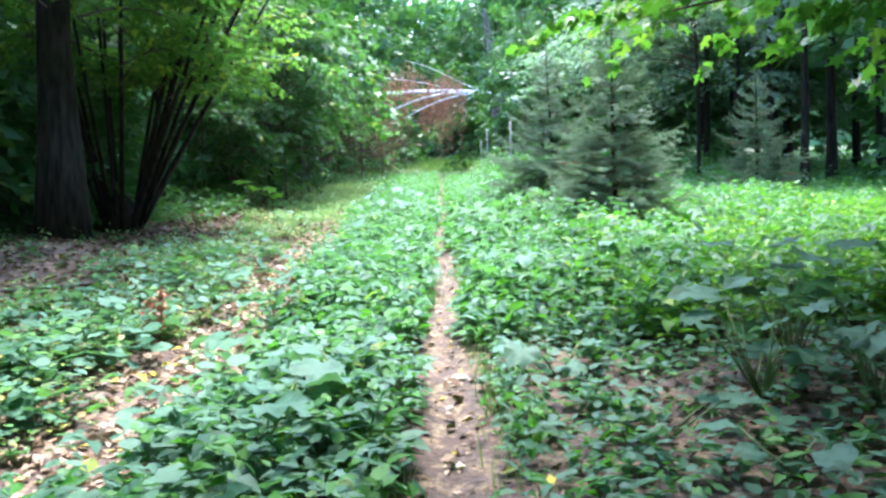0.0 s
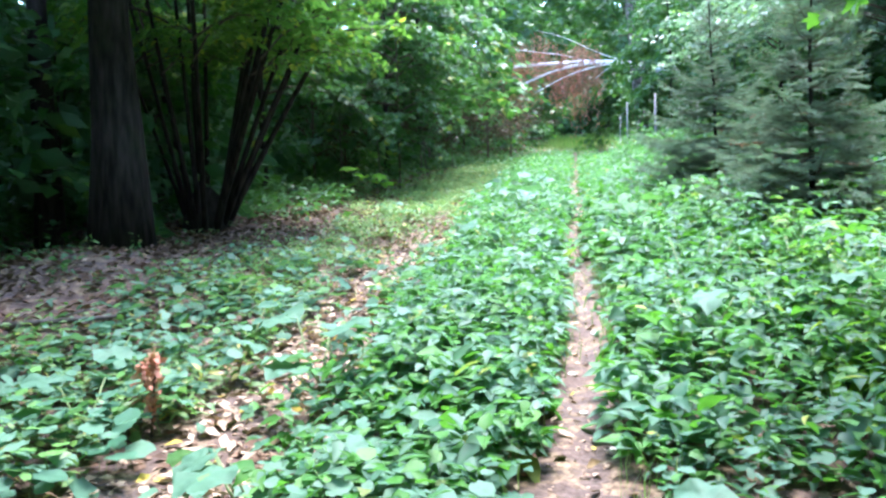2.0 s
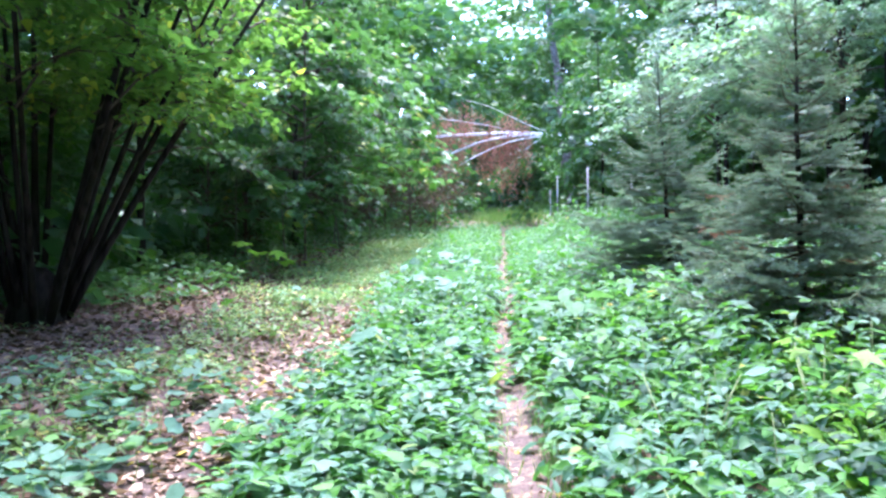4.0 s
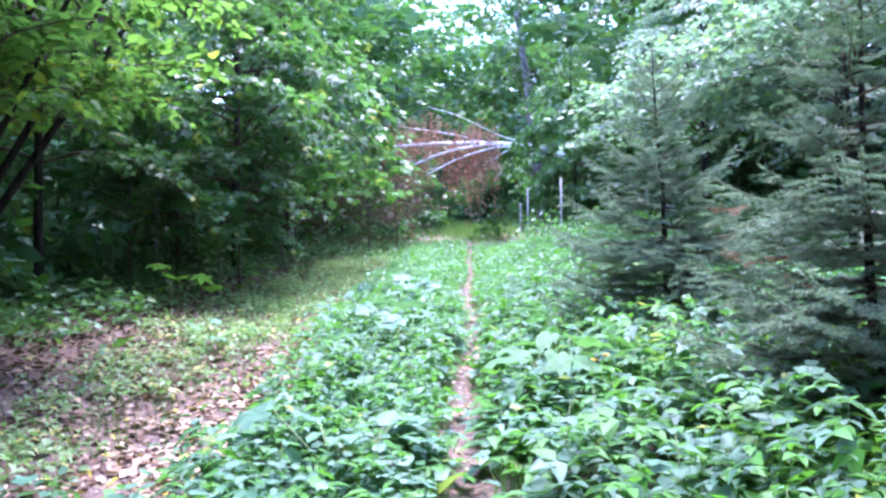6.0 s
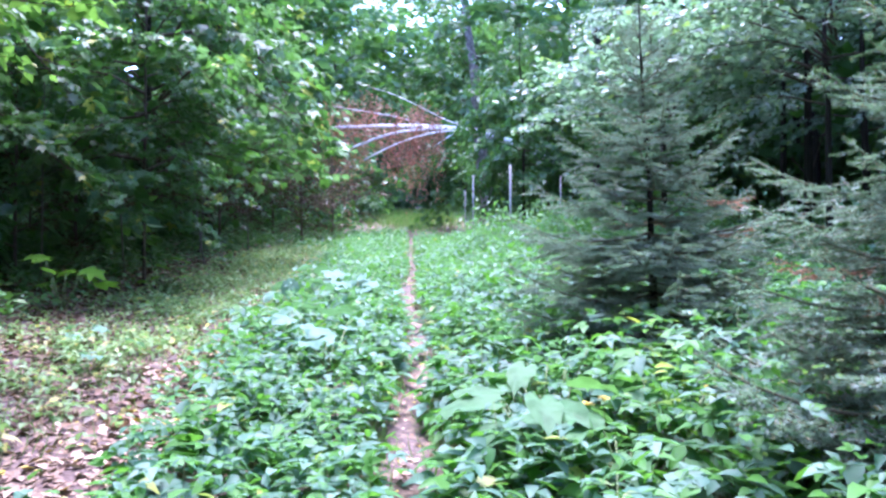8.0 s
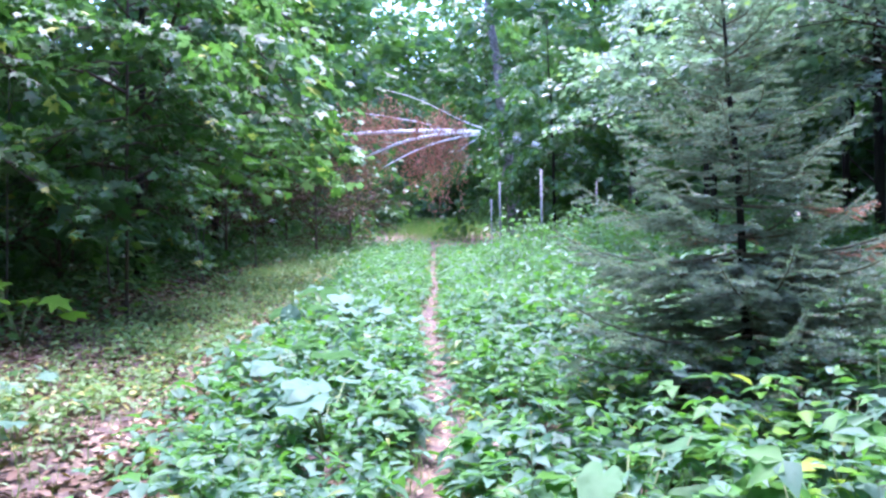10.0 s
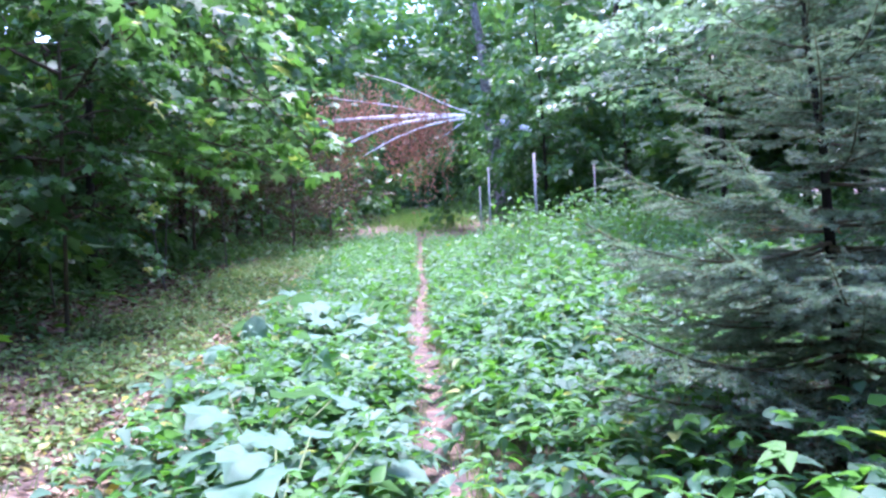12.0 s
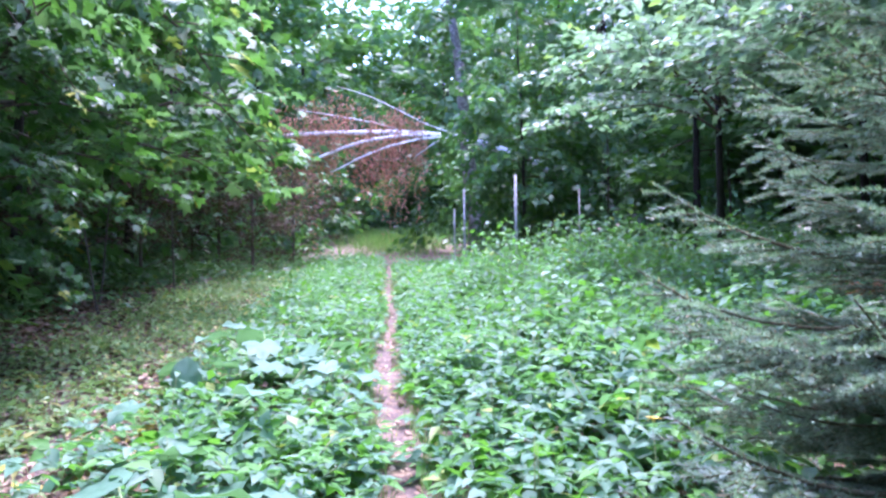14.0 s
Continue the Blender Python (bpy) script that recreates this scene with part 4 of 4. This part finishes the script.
herbs("undergrowth", 12000, (9.0, 26, 6, 45), lambda x, y: 1 + 0 * x, lambda x, y: 0.6 + 0 * x, 0.17, DIAMOND, WOOD_LEAF, "dark green undergrowth on the forest floor", 223, levels=3)
herbs("undergrowth", 1500, (-8, 10, 33, 70), lambda x, y: ramp(np.abs(x), 1.6, 2.6), lambda x, y: 0.5 + 0 * x, 0.3, DIAMOND, WOOD_LEAF, "dark green undergrowth on the forest floor", 225, levels=3)
herbs("undergrowth", 2200, (-7.5, -2.2, 14, 33), lambda x, y: ramp(-x + 0.04 * (np.maximum(y, 16) - 16) - 0.3 * ramp(y, 13, 17), 3.5, 4.6), lambda x, y: 0.35 + 0 * x, 0.16, DIAMOND, WOOD_LEAF, "dark green undergrowth on the forest floor", 227, levels=3)

herbs("undergrowth", 500, (-4.6, -1.6, 27, 34), lambda x, y: ramp(-x + 0.15 * (y - 27), 1.6, 2.4), lambda x, y: 0.3 + 0 * x, 0.15, DIAMOND, WOOD_LEAF, "dark green undergrowth at the end of the verge", 229, levels=3)

r = np.random.default_rng(231)
for cx, wid, n, top, label in ((-4.9, 1.5, 34000, 26, "brown dead leaves, darkened for shade, covering the forest floor"), (3.2, 1.7, 10000, 6.4, "brown dead leaves, darkened for the shade of the overhanging boughs"), (-3.0, 0.7, 9000, 27, "brown dead leaves scattered over the verge"), (-1.75, 0.33, 11000, 26, "dry tan leaves gathered in the left wheel track"), (0.03, 0.15, 1800, 26, "dry leaf crumbs along the bare footpath")):
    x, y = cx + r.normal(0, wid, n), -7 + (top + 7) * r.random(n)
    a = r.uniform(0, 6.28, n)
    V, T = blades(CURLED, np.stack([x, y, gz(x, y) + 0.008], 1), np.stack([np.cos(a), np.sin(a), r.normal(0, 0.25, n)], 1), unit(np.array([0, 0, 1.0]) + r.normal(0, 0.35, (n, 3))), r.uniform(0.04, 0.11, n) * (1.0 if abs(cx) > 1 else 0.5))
    # batches away from the tracks take the litter darkened for shade
    tagged(new("leaf_litter", tri_mesh("leaf_litter", V, T, [SHADED_OLD_LITTER if abs(cx) > 2.5 else LITTER])), label, "leaf litter", kind="stuff")


# ---- single nettles beside the path ----
def toothed(seed, mat):
    """A pointed leaf with toothed edges and a folded midrib."""
    r = np.random.default_rng(seed)
    n = 7
    V, T = [(0, 0, 0)], []
    for i in range(1, n):
        u = i / n
        w = 0.36 * math.sin(math.pi * u ** 0.7) * (1.0 if i % 2 else 0.86) * r.uniform(0.95, 1.05)
        z = -0.22 * u * u
        V += [(0, u, z), (-w, u - 0.02, z + 0.22 * w), (w, u - 0.02, z + 0.22 * w)]
    V.append((0, 1, -0.24))
    e = len(V) - 1
    T += [(0, 1, 2), (0, 3, 1)]
    for i in range(n - 2):
        a, b = 1 + 3 * i, 4 + 3 * i
        T += [(a, b, b + 1), (a, b + 1, a + 1), (a, a + 2, b + 2), (a, b + 2, b)]
    a = 1 + 3 * (n - 2)
    T += [(a, e, a + 1), (a, a + 2, e)]
    return tri_mesh("toothed_leaf", V, T, [mat], smooth=False)


TOOTHED = [toothed(k, HERB) for k in (1, 2)]
NSTEM = tri_mesh("nettle_stem", *tube([(0, 0, -0.05), (0.01, 0, 0.5), (0, 0.01, 1)], [0.004, 0.0035, 0.002], 5), [STEM], smooth=True)


def nettle(x, y, height, seed):
    e = thing("nettle", x, y, "green nettle with pairs of toothed leaves", "nettle", "single nettles beside the footpath")
    r = np.random.default_rng(seed)
    part("stem", NSTEM, e, at=Matrix.Diagonal((1, 1, height, 1)))
    for k in range(7):
        h = height * (0.2 + 0.8 * k / 6)
        for side in (0, 180):
            az = k * 88 + side + r.uniform(-15, 15)
            m = pose(0, 0, h, 0, 0, az) @ pose(0, 0.02, 0, r.uniform(-28, 12), r.uniform(-15, 15), 0) @ Matrix.Scale((0.125 - 0.06 * k / 6) * r.uniform(0.85, 1.15), 4)
            part("leaf", TOOTHED[int(r.integers(2))], e, at=m)
    return e


NETTLES = [nettle(0.75, 13.2, 0.5, 1), nettle(1.1, 15.3, 0.55, 2), nettle(0.7, 17.2, 0.52, 3)]
r = np.random.default_rng(233)
for k, (x, y, sc) in enumerate(((2.6, 22.4, 1.75), (2.9, 22.9, 1.6), (3.4, 22.6, 1.5), (4.1, 22.2, 1.7), (4.5, 22.6, 1.75), (2.3, 22.8, 1.55), (3.8, 21.8, 1.4))):
    copy_thing(NETTLES[k % 3], pose(x, y, float(gz(x, y)), r.uniform(-6, 6), r.uniform(-6, 6), r.uniform(0, 360)) @ Matrix.Scale(sc, 4))
for k in range(110):
    x = r.uniform(0.4, 2.6) if k % 3 else r.uniform(-1.55, -0.4)
    y = r.uniform(6.6, 18.5)
    if math.hypot(x - 1.98, y - 14.6) < 0.5 or math.hypot(x - 2.43, y - 11.2) < 0.5:
        continue
    sc = r.uniform(0.8, 1.25) * (0.75 if x < 0 else 0.85 if x < 0.7 else 1.05)
    copy_thing(NETTLES[k % 3], pose(x, y, float(gz(x, y)), r.uniform(-8, 8), r.uniform(-8, 8), r.uniform(0, 360)) @ Matrix.Scale(sc, 4))

# ---- broad-leaved plants ----
def broad_leaf(name, seed, mat, fold=0.12, long=1.1, wide=1.02):
    """A large heart-shaped blade with a wavy edge, on a ring grid; stalk end at the origin."""
    r = np.random.default_rng(seed)
    n = 18
    V, T = [(0, 0.42, -0.02)], []
    for ring, f in ((0, 0.55), (1, 1.0)):
        for i in range(n):
            a = 2 * math.pi * i / n - math.pi / 2
            notch = 1 - 0.55 * math.exp(-((a + math.pi / 2) / 0.35) ** 2) - 0.3 * math.exp(-((a - 1.5 * math.pi) / 0.35) ** 2)
            tip = 1 + 0.22 * math.exp(-((a - math.pi / 2) / 0.3) ** 2)
            rad = 0.47 * notch * tip * (1 + (0.05 if i % 2 else -0.03) * ring)
            x, y = f * rad * math.cos(a) * wide, 0.45 + f * rad * math.sin(a) * long
            z = fold * abs(x) - 0.25 * (max(y, 0) - 0.4) ** 2 + (0.4 + ring) * r.normal(0, 0.04) - 0.25 * x * x
            V.append((x, y, z))
    for i in range(n):
        j = (i + 1) % n
        T += [(0, 1 + i, 1 + j), (1 + i, 1 + n + i, 1 + n + j), (1 + i, 1 + n + j, 1 + j)]
    return tri_mesh(name, V, T, [mat], smooth=True)


BIG = [broad_leaf("broad_leaf", s, BROAD) for s in (1, 2, 3, 4)]
LONG = [broad_leaf("burdock_leaf", s, BURDOCK, 0.3, 1.35, 0.72) for s in (11, 12, 13)]
SHARP = tri_mesh("lobed_leaf", *LOBED, [HERB_BRIGHT])
STALK = tri_mesh("stalk", *tube([(0, 0, 0), (0.02, 0, 0.5), (0, 0, 1)], [0.008, 0.006, 0.004], 5), [STEM], smooth=True)


def leafy_plant(name, x, y, n, size, height, label, category, seed, meshes, group=""):
    e = thing(name, x, y, label, category, group)
    r = np.random.default_rng(seed)
    for i in range(n):
        az = i * 137.5 + r.uniform(-30, 30)
        h = height * r.uniform(0.4, 1.1)
        out = size * r.uniform(0.5, 1.5)
        d = Vector((math.cos(radians(az)), math.sin(radians(az)), 0))
        top = d * out + Vector((0, 0, h))
        q = top.to_track_quat("Z", "Y").to_matrix().to_4x4()
        part("stalk", STALK, e, at=q @ Matrix.Diagonal((1, 1, top.length, 1)))
        sc = size * r.uniform(0.7, 1.2)
        part("leaf", meshes[int(r.integers(len(meshes)))], e, at=Matrix.Translation(top) @ pose(0, 0, 0, r.uniform(-25, 15), r.uniform(-22, 22), az - 90 + r.uniform(-30, 30)) @ Matrix.Scale(sc, 4))
    return e


BUR = "broad-leaved butterbur plants"
for k, (x, y, n, size, h) in enumerate(((-0.66, 10.6, 7, 0.27, 0.42), (-0.65, 14.2, 9, 0.28, 0.4), (-0.95, 15.1, 8, 0.28, 0.4), (-0.6, 15.9, 8, 0.27, 0.38), (-1.2, 16.8, 7, 0.27, 0.36), (-0.9, 17.8, 7, 0.27, 0.38), (-1.0, 18.7, 9, 0.3, 0.42), (-1.35, 18.1, 8, 0.28, 0.4), (-0.65, 17.1, 7, 0.27, 0.4), (-0.72, 18.3, 7, 0.26, 0.38), (-1.15, 19.6, 6, 0.26, 0.36),
                                         (-2.2, 7.35, 4, 0.24, 0.38), (-1.45, 6.6, 9, 0.25, 0.4), (-2.5, 6.0, 5, 0.24, 0.3), (-3.0, 7.0, 4, 0.22, 0.28), (-0.9, 3.7, 7, 0.25, 0.34), (-0.55, 4.4, 5, 0.22, 0.3),
                                         (-2.7, 5.2, 5, 0.22, 0.26), (-1.3, 5.2, 5, 0.22, 0.3), (0.7, 5.0, 6, 0.2, 0.24), (1.75, 4.4, 11, 0.24, 0.6), (2.15, 4.9, 13, 0.26, 0.72), (2.3, 4.2, 11, 0.24, 0.62), (1.1, 3.9, 5, 0.17, 0.2), (1.5, 3.4, 5, 0.19, 0.2),
                                         (0.75, 7.4, 8, 0.22, 0.48), (1.5, 7.2, 7, 0.2, 0.58), (0.9, 8.6, 6, 0.2, 0.52), (1.3, 16.6, 6, 0.22, 0.5), (0.9, 18.4, 5, 0.22, 0.45), (-2.6, 14.4, 3, 0.2, 0.28), (-3.2, 15.6, 4, 0.2, 0.25))):
    leafy_plant("butterbur", x, y, n, size, h, "butterbur plant with broad heart-shaped grey-green leaves", "butterbur", 300 + k, BIG, BUR)
for k, (x, y, n, size, h) in enumerate(((0.65, 12.0, 16, 0.26, 0.5), (1.0, 11.6, 14, 0.23, 0.42), (0.78, 12.6, 10, 0.26, 0.52), (1.35, 12.1, 10, 0.22, 0.44))):
    leafy_plant("burdock", x, y, n, size, h, "burdock clump with long upright green leaves beside the path", "burdock", 351 + 10 * k, LONG, "burdock beside the footpath")
leafy_plant("maple_seedling", -4.1, 17.4, 9, 0.3, 0.62, "maple seedling with large pale lobed leaves", "seedling", 353, [SHARP], "seedlings under the trees")
leafy_plant("maple_seedling", -3.4, 18.9, 7, 0.2, 0.5, "maple seedling with large pale lobed leaves", "seedling", 354, [SHARP], "seedlings under the trees")
leafy_plant("maple_seedling", 1.82, 13.75, 6, 0.12, 0.45, "maple seedling with small pale lobed leaves", "seedling", 356, [SHARP], "seedlings under the trees")
leafy_plant("maple_seedling", 1.75, 9.0, 8, 0.2, 0.62, "maple seedling with large pale lobed leaves", "seedling", 355, [SHARP], "seedlings under the trees")


# ---- stones and sticks ----
def stone(x, y, size, seed):
    bm = bmesh.new()
    bmesh.ops.create_icosphere(bm, subdivisions=2, radius=1)
    off = Vector((seed * 3.1, seed, 0))
    for v in bm.verts:
        v.co *= 1 + 0.35 * noise.noise(v.co * 1.3 + off)
        v.co.z *= 0.5
    me = bpy.data.meshes.new("stone")
    bm.to_mesh(me)
    bm.free()
    me.materials.append(STONE)
    ob = new("stone", me)
    ob.matrix_basis = pose(x, y, float(gz(x, y)) + size * 0.15, 0, 0, seed * 47) @ Matrix.Scale(size, 4)
    tagged(ob, "pale stone bedded in the bare footpath", "stone", "stones on the footpath")


for k, (x, y, sz) in enumerate(((0.13, 5.94, 0.035), (0.08, 5.05, 0.06), (0.02, 4.6, 0.03), (-0.06, 7.2, 0.03), (0.1, 8.1, 0.035), (0.05, 3.7, 0.03), (-0.02, 9.4, 0.03), (0.12, 12.9, 0.04), (0.0, 6.5, 0.025), (0.08, 14.2, 0.03))):
    stone(x, y, sz, k + 1)


def stick(x, y, length, rad, turn, label):
    e = thing("fallen_branch", x, y, label, "branch", turn=turn)
    t = np.linspace(0, 1, 8)
    V, T = tube(np.stack([t * length, 0.05 * np.sin(t * 5), 0.03 + 0.06 * t], 1), rad * (1 - 0.6 * t), 7)
    part("stem", tri_mesh("stem", V, T, [BARK_GREY], smooth=True), e)
    V, T = tube(np.stack([length * 0.5 + t * 0.3, t * 0.25, 0.07 + 0.05 * t], 1), rad * 0.4 * (1 - 0.6 * t), 5)
    part("side_twig", tri_mesh("side_twig", V, T, [BARK_GREY], smooth=True), e)


stick(-4.4, 7.3, 1.1, 0.035, 20, "dead branch lying on the leaf litter")
stick(-3.6, 11.0, 0.8, 0.02, 100, "thin dead branch on the leaf litter")


# ---- small single things ----
upright = thing("burdock", -1.52, 17.9, "single dark green burdock leaf standing upright", "burdock")
part("stalk", STALK, upright, at=Matrix.Diagonal((1, 1, 0.22, 1)))
part("leaf", broad_leaf("upright_leaf", 9, HERB), upright, at=pose(0, 0, 0.2, 72, 0, 12) @ Matrix.Scale(0.24, 4))


def yellow_flower(x, y, height, seed):
    e = thing("yellow_flower", x, y, "small yellow flower on a thin stem among nettles", "flower", "yellow flowers beside the path")
    r = np.random.default_rng(seed)
    part("stem", NSTEM, e, at=Matrix.Diagonal((0.6, 0.6, height, 1)))
    a = np.linspace(0, 6.28, 11)[:-1] + r.normal(0, 0.1, 10)
    way = np.stack([np.cos(a), np.sin(a), r.uniform(0.0, 0.5, 10)], 1)
    V, T = blades(OVATE, np.tile([[0, 0, height]], (10, 1)), way, np.tile([[0, 0, 1.0]], (10, 1)), r.uniform(0.03, 0.045, 10))
    part("petals", tri_mesh("petals", V, T, [PETAL]), e)
    V, T = tube([(0, 0, height - 0.015), (0, 0, height), (0, 0, height + 0.012)], [0.006, 0.012, 0.008], 8)
    part("flower_head", tri_mesh("flower_head", V, T, [PETAL], smooth=True), e, "golden flower centre")


for k, (x, y, h) in enumerate(((0.95, 11.9, 0.44), (0.88, 12.0, 0.38), (1.5, 11.9, 0.5), (1.2, 15.6, 0.5))):
    yellow_flower(x, y, h, k)


def dead_stalk(x, y, height, seed):
    e = thing("dead_dock", x, y, "dried rust-brown dock stalk standing in the verge", "dead plant")
    r = np.random.default_rng(seed)
    V, T = tube([(0, 0, -0.03), (0.02, 0, height * 0.5), (0.05, 0.01, height)], [0.008, 0.006, 0.003], 6)
    part("stem", tri_mesh("stem", V, T, [TWIG], smooth=True), e)
    n = 90
    h = r.uniform(0.25, 1.0, n)
    P = np.stack([0.05 * h + r.normal(0, 0.012, n), r.normal(0, 0.012, n), height * h], 1)
    V, T = blades(CURLED, P, r.normal(0, 1, (n, 3)) + np.array([0, 0, 0.3]), unit(r.normal(0, 1, (n, 3))), r.uniform(0.03, 0.075, n))
    part("dry_leaves", tri_mesh("dry_leaves", V, T, [DEAD]), e, "curled rust-brown dry leaves")


dead_stalk(-2.17, 6.0, 0.42, 1)
dead_stalk(-2.32, 6.15, 0.34, 2)

for k, (x, y, h) in enumerate(((-3.7, 22.4, 2.6), (-4.5, 20.6, 3.0), (-3.5, 25.2, 2.4), (-4.2, 23.8, 3.2), (-4.9, 18.6, 2.8))):
    e = thing("bare_sapling", x, y, "thin bare dead sapling in the dark wood edge", "sapling", "bare saplings in the wood edge")
    r = np.random.default_rng(400 + k)
    me, P = trunk_mesh("trunk", h, 0.018, 0.004, BARK_GREY, (r.normal(0, 0.25), r.normal(0, 0.25)), 400 + k, 6, 1.1)
    part("trunk", me, e)
    for i in range(6):
        z = h * (0.35 + 0.1 * i)
        a = r.uniform(0, 6.28)
        b = np.array([np.interp(z, P[:, 2], P[:, 0]), np.interp(z, P[:, 2], P[:, 1]), z])
        L = r.uniform(0.3, 0.7)
        V, T = tube([b, b + np.array([math.cos(a), math.sin(a), 0.35]) * L * 0.5, b + np.array([math.cos(a), math.sin(a), 0.5]) * L], [0.006, 0.004, 0.002], 4)
        part("twig", tri_mesh("twig", V, T, [BARK_GREY]), e)
